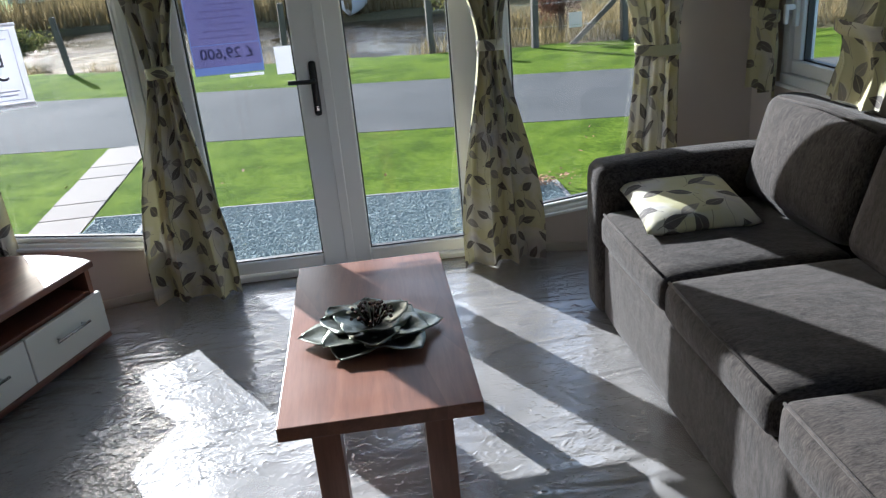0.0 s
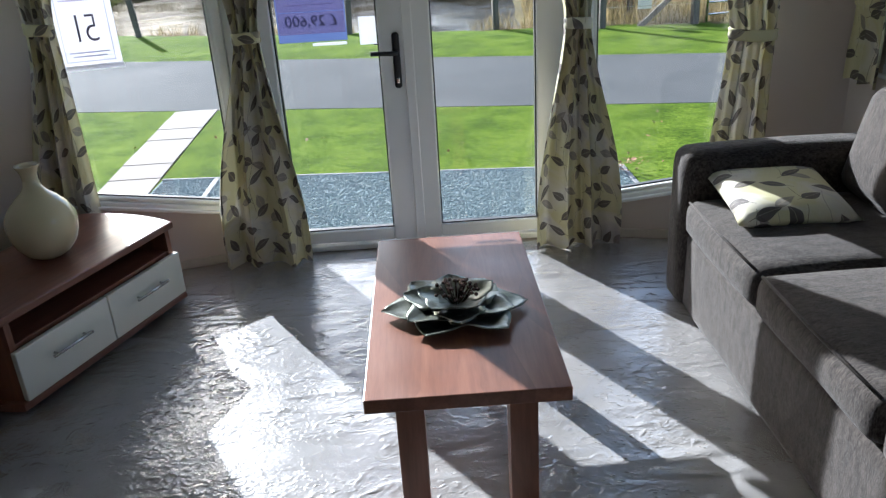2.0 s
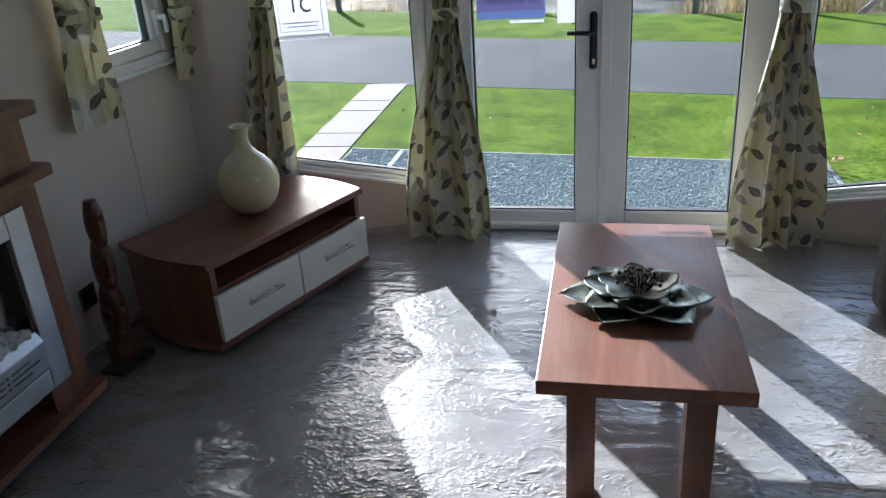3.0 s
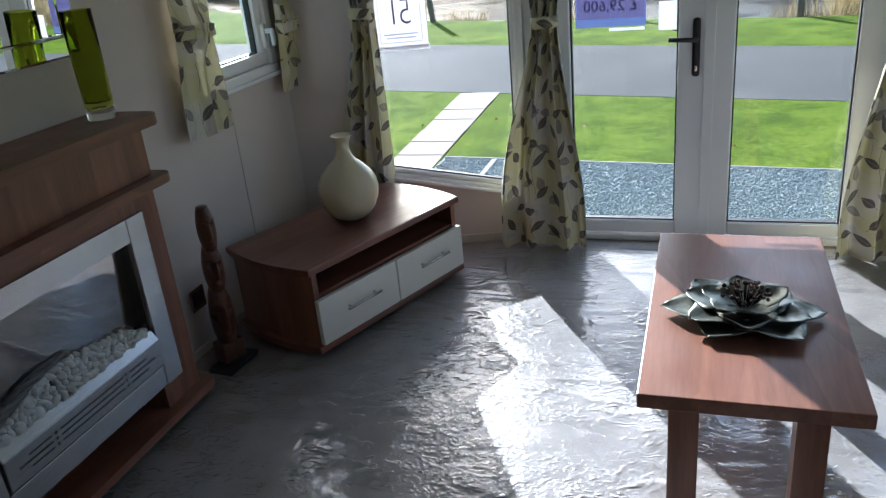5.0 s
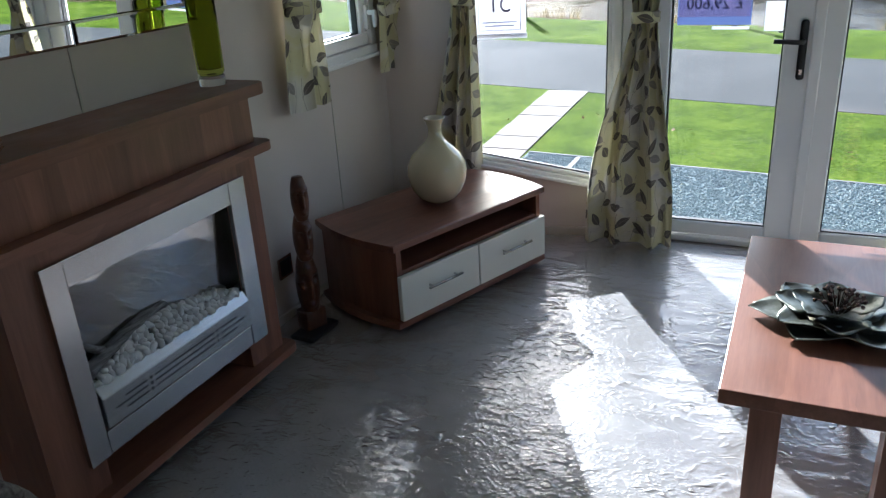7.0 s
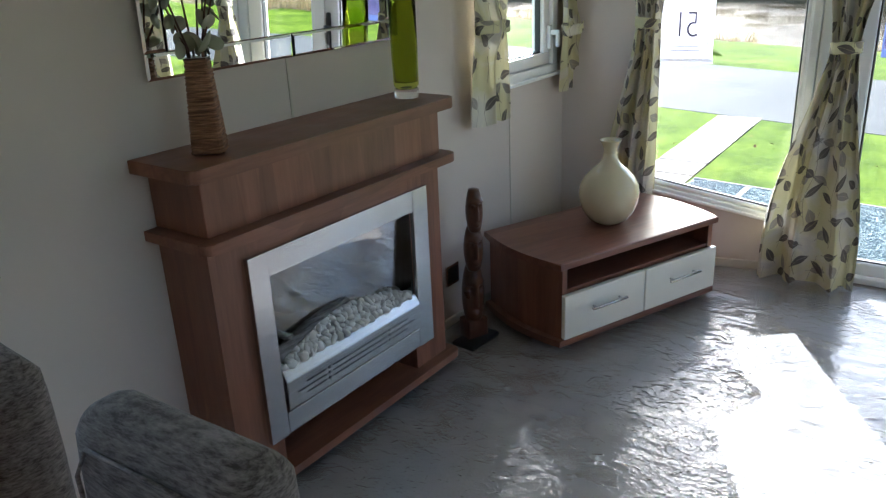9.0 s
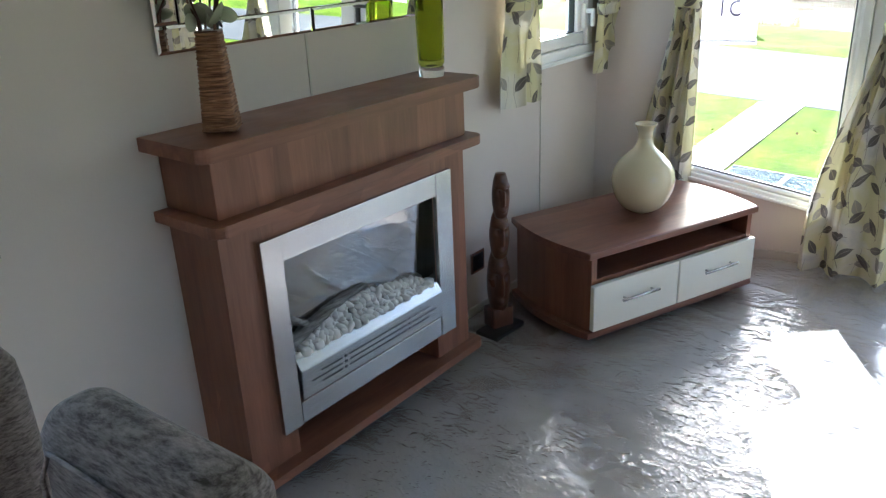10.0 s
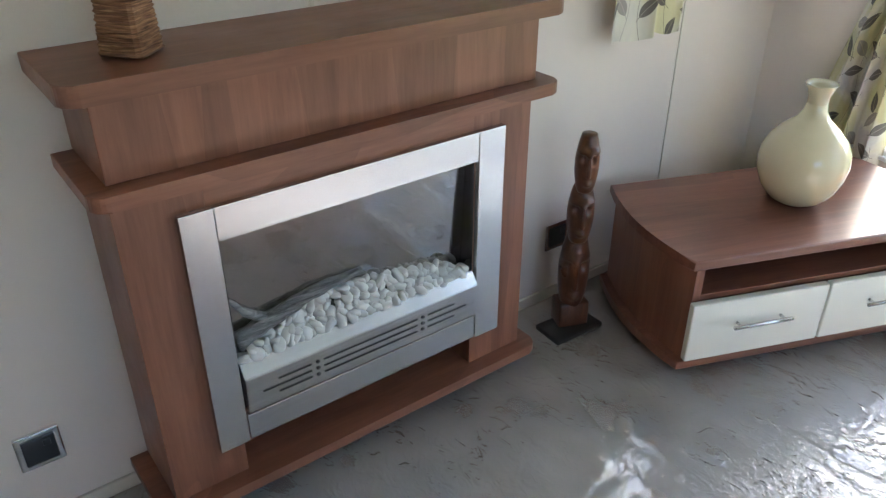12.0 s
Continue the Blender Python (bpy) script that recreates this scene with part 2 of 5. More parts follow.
def make_water():
    m = Mat("pond_water", 0.05, color=(0.022, 0.015, 0.009))
    m.p.inputs["IOR"].default_value = 1.33
    calm = m.ramp(m.noise((0.35, 0.5, 1), 3), [(0.46, (0.12,) * 3), (0.62, (1.0,) * 3)])
    m.normal(m.bump(m.math("MULTIPLY", m.noise((4.0, 20, 1), 4, 0.6, 0.5), calm), 1.0, 0.040))
    return m.m


def make_steel():
    m = Mat("brushed_steel", 0.3, 1.0)
    g = m.noise((300, 2.0, 420), 3)
    m.color(m.ramp(g, [(0.3, (0.56, 0.565, 0.57)), (0.7, (0.66, 0.665, 0.67))]))
    m.p.inputs["Roughness"].default_value = 0.27
    m.normal(m.bump(g, 0.12, 0.001))
    m.p.inputs["Anisotropic"].default_value = 0.4
    return m.m


WALL = painted("wall_paper", (0.59, 0.52, 0.47), 0.7, 0.03, 0.12, 2, 160)
CEIL = painted("ceiling_board", (0.78, 0.77, 0.74), 0.7, 0.02, 0.08)
UPVC = painted("white_upvc", (0.80, 0.80, 0.80), 0.28, 0.02, 0.02, 2, 60)
SEAL = painted("black_seal", (0.02, 0.02, 0.022), 0.5, 0.1)
TRIM = painted("trim_board", (0.52, 0.48, 0.42), 0.5, 0.05, 0.05)
GLASS = pane_glass("window_glass")
CARPET, FILM = make_carpet(), make_film()
WOOD_Y = wood("walnut_laminate_lengthwise", (26, 2.2, 26), (0.165, 0.066, 0.038), (0.215, 0.089, 0.053), (0.265, 0.116, 0.071), stave=(11, 2.2, 4))
WOOD_Z = wood("walnut_laminate_upright", (24, 24, 2.0), (0.160, 0.064, 0.037), (0.21, 0.087, 0.051), (0.26, 0.113, 0.069), stave=(10, 13, 1.6))
WOOD_X = wood("walnut_laminate_crosswise", (2.2, 26, 26), (0.145, 0.057, 0.034), (0.19, 0.077, 0.047), (0.235, 0.10, 0.062), stave=(2.2, 11, 4))
CARVED = wood("carved_dark_wood", (14, 14, 5), (0.035, 0.012, 0.006), (0.085, 0.03, 0.014), (0.17, 0.065, 0.03), 0.32, 0.2)
SOFA = chenille("sofa_chenille", (0.018, 0.0145, 0.0125), (0.082, 0.067, 0.058), (75, 300, 75))
CHAIRCLOTH = chenille("chair_chenille", (0.062, 0.051, 0.047), (0.25, 0.216, 0.205), (40, 90, 330))
CLOTH = leaf_cloth("leaf_print_cloth")
CUSHION = leaf_cloth("leaf_print_cushion", 0.14, 0.0)
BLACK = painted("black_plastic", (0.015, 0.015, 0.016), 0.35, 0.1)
CREAM = painted("cream_lacquer", (0.72, 0.70, 0.62), 0.22, 0.02, 0.02)
GLAZE = painted("cream_glaze", (0.60, 0.52, 0.34), 0.06, 0.03, 0.02)
GLAZE.node_tree.nodes["Principled BSDF"].inputs["Coat Weight"].default_value = 0.6
STEEL = make_steel()
CHROME = Mat("polished_chrome", 0.12, 1.0, (0.75, 0.75, 0.76)).m
MIRROR = Mat("mirror_glass", 0.01, 1.0, (0.92, 0.94, 0.93)).m
DARKMIRROR = Mat("smoked_mirror", 0.04, 1.0, (0.42, 0.40, 0.385)).m
PEBBLE = by_object("white_pebble", [(0.0, (0.40, 0.395, 0.38)), (1.0, (0.68, 0.67, 0.65))], 0.55, 25)
LOGMAT = wood("grey_ash_log", (120, 9, 120), (0.045, 0.043, 0.042), (0.13, 0.127, 0.124), (0.26, 0.255, 0.25), 0.85, 0.9)
BLACKGLASS = Mat("black_glass_lining", 0.05, 1.0, (0.16, 0.16, 0.16)).m


def backlit(name, color, share=0.5):
    """Thin paper that daylight shines through."""
    m = Mat(name, 0.6)
    col = m.ramp(m.noise(6), [(0.3, tuple(c * 0.96 for c in color)), (0.7, color)])
    m.color(col)
    tr = m.n("ShaderNodeBsdfTranslucent")
    m.link(col, tr.inputs[0])
    mx = m.n("ShaderNodeMixShader")
    mx.inputs[0].default_value = share
    m.link(m.p.outputs[0], mx.inputs[1])
    m.link(tr.outputs[0], mx.inputs[2])
    m.link(mx.outputs[0], m.out.inputs[0])
    return m.m


PAPER = backlit("white_card", (0.85, 0.85, 0.88), 0.45)
GRASS = make_ground_mat("lawn", [(0.40, (0.042, 0.074, 0.007)), (0.5, (0.082, 0.130, 0.010)), (0.60, (0.130, 0.178, 0.018))], 2.2, 26, 0.3, 0.02)
ASPHALT = make_ground_mat("road_asphalt", [(0.36, (0.068, 0.069, 0.068)), (0.5, (0.092, 0.092, 0.089)), (0.64, (0.120, 0.118, 0.113))], 0.6, 55, 0.3, 0.01, 0.85)
SLATE = by_object("slate_chippings", [(0.0, (0.125, 0.160, 0.160)), (0.5, (0.165, 0.212, 0.21)), (1.0, (0.225, 0.28, 0.275))], 0.85, 25)
SLATEBED = make_ground_mat("slate_bed", [(0.3, (0.11, 0.145, 0.15)), (0.7, (0.24, 0.295, 0.30))], 8, 45, 0.8, 0.03, 0.7)
SLAB = by_object("paving_slab_stone", [(0.0, (0.125, 0.096, 0.076)), (1.0, (0.172, 0.135, 0.108))], 0.85, 9, 0.4)
EDGING = painted("concrete_edging", (0.20, 0.195, 0.185), 0.85, 0.15, 0.4, 6, 50)
WATER = make_water()
SOIL = make_ground_mat("rough_bank", [(0.3, (0.05, 0.042, 0.025)), (0.5, (0.12, 0.10, 0.05)), (0.7, (0.20, 0.165, 0.09))], 0.8, 9, 0.9, 0.08)
def make_blade():
    """Short turf: fine blades that take the light as one soft nap."""
    m = Mat("grass_blade", 0.8)
    m.p.inputs["Specular IOR Level"].default_value = 0.0
    isl = m.n("ShaderNodeNewGeometry").outputs["Random Per Island"]
    tone = m.math("ADD", m.math("MULTIPLY", isl, 0.5), m.math("MULTIPLY", m.noise(3.2, 5, 0.7), 0.5))
    col = m.ramp(tone, [(0.28, (0.050, 0.086, 0.007)), (0.5, (0.090, 0.140, 0.010)), (0.72, (0.150, 0.190, 0.024))])
    m.color(col)
    up = m.n("ShaderNodeCombineXYZ")
    up.inputs[2].default_value = 1.0
    m.normal(up.outputs[0])
    tr = m.n("ShaderNodeBsdfTranslucent")
    m.link(col, tr.inputs[0])
    mx = m.n("ShaderNodeMixShader")
    mx.inputs[0].default_value = 0.12
    m.link(m.p.outputs[0], mx.inputs[1])
    m.link(tr.outputs[0], mx.inputs[2])
    m.link(mx.outputs[0], m.out.inputs[0])
    return m.m


BLADE = make_blade()
REED = by_object("dry_reed", [(0.0, (0.10, 0.085, 0.03)), (0.5, (0.22, 0.165, 0.075)), (1.0, (0.36, 0.28, 0.15))], 0.8, thin=0.45)
TWIG = by_object("red_brown_twig", [(0.0, (0.10, 0.045, 0.025)), (1.0, (0.24, 0.12, 0.07))], 0.8, thin=0.35)
BUSHLEAF = by_object("bush_leaf", [(0.0, (0.03, 0.05, 0.012)), (0.6, (0.09, 0.10, 0.025)), (1.0, (0.24, 0.19, 0.06))], 0.7, thin=0.45)
POSTWOOD = wood("weathered_post", (18, 18, 2), (0.055, 0.045, 0.036), (0.11, 0.092, 0.075), (0.18, 0.155, 0.125), 0.9, 0.4)
DEADLEAF = by_object("fallen_leaf", [(0.0, (0.16, 0.06, 0.02)), (1.0, (0.34, 0.17, 0.07))], 0.8)


# ---- building helpers ----
ORIGIN = {}


def thing(name, label, category, at=(0, 0, 0), turn=0, group="", kind="", local=False):
    """An Empty at the base of a thing. Its parts are given in world places, or in its own if local."""
    e = new(name)
    e.empty_display_size = 0.1
    e.matrix_basis = pose(*at, 0, 0, turn)
    ORIGIN[e.name] = Vector((0, 0, 0)) if local else Vector(at)
    return tagged(e, label, category, group, kind)


def mesh_of(name, bm, mats, smooth=False):
    me = bpy.data.meshes.new(name)
    bm.normal_update()
    bm.to_mesh(me)
    bm.free()
    for m in mats if isinstance(mats, (list, tuple)) else [mats]:
        me.materials.append(m)
    if smooth:
        for p in me.polygons:
            p.use_smooth = True
    return me


def part(name, bm, mats, parent, label="", smooth=False):
    o = ORIGIN.get(parent.name, Vector((0, 0, 0)))
    if o.length:
        bmesh.ops.translate(bm, verts=bm.verts, vec=-o)
    ob = new(name, mesh_of(name, bm, mats, smooth))
    ob.parent = parent
    ORIGIN[ob.name] = o
    return tagged(ob, label)


def solid(name, bm, mats, label="", category="", group="", kind="", smooth=False):
    """A top-level thing of one mesh, whose origin is at its base."""
    lo = [min(v.co[i] for v in bm.verts) for i in range(3)]
    hi = [max(v.co[i] for v in bm.verts) for i in range(3)]
    o = Vector(((lo[0] + hi[0]) / 2, (lo[1] + hi[1]) / 2, lo[2]))
    bmesh.ops.translate(bm, verts=bm.verts, vec=-o)
    ob = new(name, mesh_of(name, bm, mats, smooth))
    ob.location = o
    ORIGIN[ob.name] = o
    return tagged(ob, label, category, group, kind)


def box(bm, x0, x1, y0, y1, z0, z1, bevel=0.0, seg=2, m=None, slot=0):
    r = bmesh.ops.create_cube(bm, size=1)
    vs = r["verts"]
    for v in vs:
        v.co = Vector(((x0 + x1) / 2 + v.co.x * (x1 - x0), (y0 + y1) / 2 + v.co.y * (y1 - y0), (z0 + z1) / 2 + v.co.z * (z1 - z0)))
    faces = {f for v in vs for f in v.link_faces}
    if bevel:
        out = bmesh.ops.bevel(bm, geom=list({e for v in vs for e in v.link_edges}), offset=bevel, segments=seg, affect="EDGES", profile=0.5)
        faces = set(out["faces"]) | {f for f in faces if f.is_valid}
        vs = list({v for f in faces for v in f.verts})
    if m is not None:
        for v in vs:
            v.co = m @ v.co
    if slot:
        for f in faces:
            f.material_index = slot
    return bm


def boxes(*rows, bevel=0.0, m=None):
    bm = bmesh.new()
    for r in rows:
        box(bm, *r, bevel=bevel, m=m)
    return bm


def prism(bm, pts, z0, z1, bevel=0.0, seg=2):
    """An upright block over the outline pts (anticlockwise)."""
    low = [bm.verts.new((x, y, z0)) for x, y in pts]
    top = [bm.verts.new((x, y, z1)) for x, y in pts]
    n = len(pts)
    fs = [bm.faces.new(low[::-1]), bm.faces.new(top)]
    fs += [bm.faces.new((low[i], low[(i + 1) % n], top[(i + 1) % n], top[i])) for i in range(n)]
    if bevel:
        es = [e for f in fs[:2] for e in f.edges]
        bmesh.ops.bevel(bm, geom=es, offset=bevel, segments=seg, affect="EDGES", profile=0.5)
    return bm


def lathe(bm, profile, at=(0, 0, 0), n=40, slot=0, caps=True):
    rings = []
    for r, z in profile:
        rings.append([bm.verts.new((at[0] + r * math.cos(2 * math.pi * i / n), at[1] + r * math.sin(2 * math.pi * i / n), at[2] + z)) for i in range(n)])
    for a, b in zip(rings, rings[1:]):
        for i in range(n):
            bm.faces.new((a[i], a[(i + 1) % n], b[(i + 1) % n], b[i])).material_index = slot
    if caps:
        bm.faces.new(rings[0][::-1]).material_index = slot
        bm.faces.new(rings[-1]).material_index = slot
    return bm


def tube(bm, pts, r, n=8, slot=0, r1=None):
    """A round rod along pts."""
    pts = [Vector(p) for p in pts]
    rings = []
    for i, p in enumerate(pts):
        d = (pts[min(i + 1, len(pts) - 1)] - pts[max(i - 1, 0)]).normalized()
        q = d.to_track_quat("Z", "Y")
        rr = r if r1 is None else r + (r1 - r) * i / max(1, len(pts) - 1)
        rings.append([bm.verts.new(p + q @ Vector((rr * math.cos(2 * math.pi * k / n), rr * math.sin(2 * math.pi * k / n), 0))) for k in range(n)])
    for a, b in zip(rings, rings[1:]):
        for k in range(n):
            bm.faces.new((a[k], a[(k + 1) % n], b[(k + 1) % n], b[k])).material_index = slot
    bm.faces.new(rings[0][::-1]).material_index = slot
    bm.faces.new(rings[-1]).material_index = slot
    return bm


def padded(x0, x1, y0, y1, z0, z1, r=0.03, puff=(0.0, 0.0, 0.0), cuts=9, sag=0.0, seed=0):
    """An upholstered block: rounded edges, faces that swell by puff along x, y, z, and a little unevenness."""
    bm = bmesh.new()
    bmesh.ops.create_cube(bm, size=2)
    bmesh.ops.subdivide_edges(bm, edges=bm.edges, cuts=cuts, use_grid_fill=True)
    c = Vector(((x0 + x1) / 2, (y0 + y1) / 2, (z0 + z1) / 2))
    h = Vector(((x1 - x0) / 2, (y1 - y0) / 2, (z1 - z0) / 2))
    for v in bm.verts:
        p = Vector([math.copysign(1 - (1 - abs(q)) ** 1.35, q) for q in v.co])
        q = Vector((p.x * h.x, p.y * h.y, p.z * h.z))
        inner = Vector([max(-h[i] + r, min(h[i] - r, q[i])) for i in range(3)])
        d = q - inner
        if d.length > 1e-6:
            q = inner + d.normalized() * min(d.length, r) if d.length > r else q
            q = inner + d.normalized() * r if max(abs(q[i]) - (h[i] - r) for i in range(3)) > r * 0.6 else q
        for i in range(3):
            j, k = (i + 1) % 3, (i + 2) % 3
            w = (1 - p[j] ** 2) * (1 - p[k] ** 2)
            if abs(p[i]) > 0.9:
                q[i] += math.copysign(puff[i] * w, p[i])
        w = noise.noise_vector((c + q) * 5.0 + Vector((seed * 7.1, 0, 0)))
        v.co = c + q + w * 0.004
    return bm


def line_frame(a, b):
    """The frame of an upright wall from a to b: x along it, y to its left, z up."""
    d = Vector((b[0] - a[0], b[1] - a[1], 0))
    return pose(a[0], a[1], 0, 0, 0, math.degrees(math.atan2(d.y, d.x))), d.length


# ---- the room's shell ----
XL, XR, YB, H = -1.70, 1.79, -6.4, 2.15
T = 0.10
CORNER_L, CORNER_R = (XL, -0.30), (XR, -0.30)
POST_L, POST_R = (-0.742, -0.045), (0.822, -0.045)


def wall_with_holes(bm, m, length, holes, height=H, y0=0.0, y1=T):
    """Wall slab in the frame m, with holes (s0, s1, z0, z1) in order along it."""
    s = 0.0
    for s0, s1, z0, z1 in holes:
        if s0 > s:
            box(bm, s, s0, y0, y1, 0, height, m=m)
        if z0 > 0:
            box(bm, s0, s1, y0, y1, 0, z0, m=m)
        if z1 < height:
            box(bm, s0, s1, y0, y1, z1, height, m=m)
        s = s1
    if s < length:
        box(bm, s, length, y0, y1, 0, height, m=m)


floor = solid("floor", boxes((XL - T, XR + T, YB - T, 0.02, -0.10, 0.0)), CARPET, "grey-brown pile carpet under clear protective film", "floor", kind="structure")
ceiling = solid("ceiling", boxes((XL - T, XR + T, YB - T, 0.12, H, H + 0.08)), CEIL, "plain off-white ceiling boards", "ceiling", kind="structure")

# left wall runs from the back to the bay
M_LEFT = pose(XL, YB, 0, 0, 0, 90)
WIN_L1 = (-0.98, -0.37, 0.87, 1.80)
WIN_L2 = (-4.55, -2.97, 0.87, 1.80)
bm = bmesh.new()
wall_with_holes(bm, M_LEFT, -0.30 - YB, [(w[0] - YB, w[1] - YB, w[2], w[3]) for w in (WIN_L2, WIN_L1)])
wall_left = solid("wall_left", bm, WALL, "pale beige papered caravan wall panels", "wall", kind="structure")
# right wall
M_RIGHT = pose(XR, YB, 0, 0, 0, 90) @ Matrix.Scale(-1, 4, (0, 1, 0))
WIN_R1 = (-1.10, -0.53, 0.76, 1.80)
WIN_R2 = (-3.10, -1.62, 0.76, 1.80)
bm = bmesh.new()
wall_with_holes(bm, M_RIGHT, -0.30 - YB, [(w[0] - YB, w[1] - YB, w[2], w[3]) for w in (WIN_R2, WIN_R1)])
bmesh.ops.reverse_faces(bm, faces=bm.faces)
wall_right = solid("wall_right", bm, WALL, "pale beige papered wall with a sunlit patch", "wall", kind="structure")
wall_back = solid("wall_back", boxes((XL, XR, YB - T, YB, 0, H)), WALL, "plain beige wall", "wall", kind="structure")

# angled bay walls, each from the corner of the room to the door post
M_BL, LEN_BL = line_frame(CORNER_L, POST_L)
M_BR, LEN_BR = line_frame(POST_R, CORNER_R)
BAY_TOP = 1.69
BAY_L = (0.335, LEN_BL, 0.222, BAY_TOP)
BAY_R = (0.0, LEN_BR - 0.335, 0.148, BAY_TOP)
LAP = 0.036      # the bay frames lap behind the corner posts


def rising(m, k, s0):
    """The frame m with heights that climb by k along it: the bay's sills rise outwards from the doors."""
    shear = Matrix.Identity(4)
    shear[2][0], shear[2][3] = k, -k * s0
    return m @ shear


MS_BL, MS_BR = rising(M_BL, -0.205, LEN_BL), rising(M_BR, 0.195, 0.0)
for nm, m, ms, ln, hole in (("wall_bay_left", M_BL, MS_BL, LEN_BL, BAY_L), ("wall_bay_right", M_BR, MS_BR, LEN_BR, BAY_R)):
    bm = bmesh.new()
    wall_with_holes(bm, m, ln, [hole])
    back = m.inverted()
    for v in bm.verts:
        if 0.01 < v.co.z < H - 0.01:
            v.co = ms @ (back @ v.co)
    solid(nm, bm, WALL, "pale beige angled bay wall below the window", "wall", kind="structure")
wall_front = solid("wall_front", boxes((POST_L[0], POST_R[0], -0.045, T, 1.87, H)), WALL, "beige wall above the glazed doors", "wall", kind="structure")
for nm, x0, x1 in (("corner_post_left", POST_L[0], -0.702), ("corner_post_right", 0.792, POST_R[0])):
    solid(nm, boxes((x0, x1, -0.045, T, 0, 1.87), bevel=0.006), UPVC, "white bay corner post beside the doors", "post", kind="structure")

# thin cover strips over the panel joints and low skirting
for i, (yy, z0, z1) in enumerate(((-1.955, 0, H), (-0.765, 0, 0.87), (-3.15 + 0.24, 0, H))):
    solid("panel_joint_trim", boxes((XL, XL + 0.003, yy - 0.004, yy + 0.004, z0 + 0.04, z1), bevel=0.001), TRIM, "thin cover strip over a wall panel joint", "trim", kind="structure")
bm = boxes((XL, XL + 0.010, YB, -0.32, 0, 0.035), bevel=0.003)
solid("baseboard_left", bm, TRIM, "low beige skirting strip", "baseboard", kind="structure")
solid("baseboard_right", boxes((XR - 0.010, XR, YB, -0.32, 0, 0.035), bevel=0.003), TRIM, "low beige skirting strip", "baseboard", kind="structure")
for nm, m, ln in (("baseboard_bay_left", M_BL, LEN_BL), ("baseboard_bay_right", M_BR, LEN_BR)):
    solid(nm, boxes((0.0, ln, -0.012, 0.0, 0, 0.04), bevel=0.003, m=m), TRIM, "low beige skirting strip", "baseboard", kind="structure")


# ---- windows and doors ----
def framed_pane(win, m, s0, s1, z0, z1, w=0.055, y0=0.01, y1=0.075, name="window_frame", sash=None):
    """Four mitred-looking bars, a pane and its black seal, in the frame m, as parts of win."""
    bm = bmesh.new()
    box(bm, s0, s1, y0, y1, z0, z0 + w, bevel=0.006, m=m)
    box(bm, s0, s1, y0, y1, z1 - w, z1, bevel=0.006, m=m)
    box(bm, s0, s0 + w, y0 + 0.002, y1 - 0.002, z0 + w, z1 - w, bevel=0.006, m=m)
    box(bm, s1 - w, s1, y0 + 0.002, y1 - 0.002, z0 + w, z1 - w, bevel=0.006, m=m)
    part(name, bm, UPVC, win)
    a0, a1, b0, b1 = s0 + w, s1 - w, z0 + w, z1 - w
    ym = (y0 + y1) / 2
    g = 0.006
    part("glazing_seal", boxes((a0, a1, ym - 0.012, ym + 0.012, b0, b0 + g), (a0, a1, ym - 0.012, ym + 0.012, b1 - g, b1),
                               (a0, a0 + g, ym - 0.012, ym + 0.012, b0, b1), (a1 - g, a1, ym - 0.012, ym + 0.012, b0, b1), m=m), SEAL, win, "black rubber seal")
    part("pane", boxes((a0 + 0.002, a1 - 0.002, ym - 0.003, ym + 0.003, b0 + 0.002, b1 - 0.002), m=m), GLASS, win, "clear glass pane")


def window(name, m, s0, s1, z0, z1, label, opener=True, sill=True, w=0.045, w2=None):
    at = m @ Vector(((s0 + s1) / 2, 0, z0))
    win = thing(name, label, "window", at=tuple(at), kind="structure")
    bm = bmesh.new()
    box(bm, s0, s1, -0.012, 0.09, z0, z0 + w, bevel=0.005, m=m)
    box(bm, s0, s1, -0.012, 0.09, z1 - w, z1, bevel=0.005, m=m)
    box(bm, s0, s0 + w, -0.010, 0.088, z0 + w, z1 - w, bevel=0.005, m=m)
    box(bm, s1 - w, s1, -0.010, 0.088, z0 + w, z1 - w, bevel=0.005, m=m)
    part("outer_frame", bm, UPVC, win)
    framed_pane(win, m, s0 + w + 0.002, s1 - w - 0.002, z0 + w + 0.002, z1 - w - 0.002, w2 or (0.05 if opener else 0.025), 0.004, 0.066, "sash")
    if sill:
        part("window_sill", boxes((s0 - 0.002, s1 + 0.002, -0.030, -0.013, z0 - 0.004, z0 + 0.012), bevel=0.005, m=m), UPVC, win)
    return win


ML = pose(XL, 0, 0, 0, 0, 90)
MR = pose(XR, 0, 0, 0, 0, -90)
w1 = window("window_1", ML, WIN_L1[0], WIN_L1[1], WIN_L1[2], WIN_L1[3], "white plastic side window with opening sash")
window("window_2", ML, WIN_L2[0], WIN_L2[1], WIN_L2[2], WIN_L2[3], "white plastic side window beside the dining chairs")
w3 = window("window_3", MR, -WIN_R1[1], -WIN_R1[0], WIN_R1[2], WIN_R1[3], "white plastic side window with an opening sash above the sofa")
window("window_4", MR, -WIN_R2[1], -WIN_R2[0], WIN_R2[2], WIN_R2[3], "wide white fixed side window above the sofa", opener=False)
window("window_5", MS_BL, BAY_L[0], BAY_L[1] + LAP, BAY_L[2], BAY_TOP, "tall white bay window on a low wall", opener=False, w=0.028, w2=0.018)
window("window_6", MS_BR, BAY_R[0] - LAP, BAY_R[1], BAY_R[2], BAY_TOP, "tall white bay window on a low wall", opener=False, w=0.028, w2=0.018)
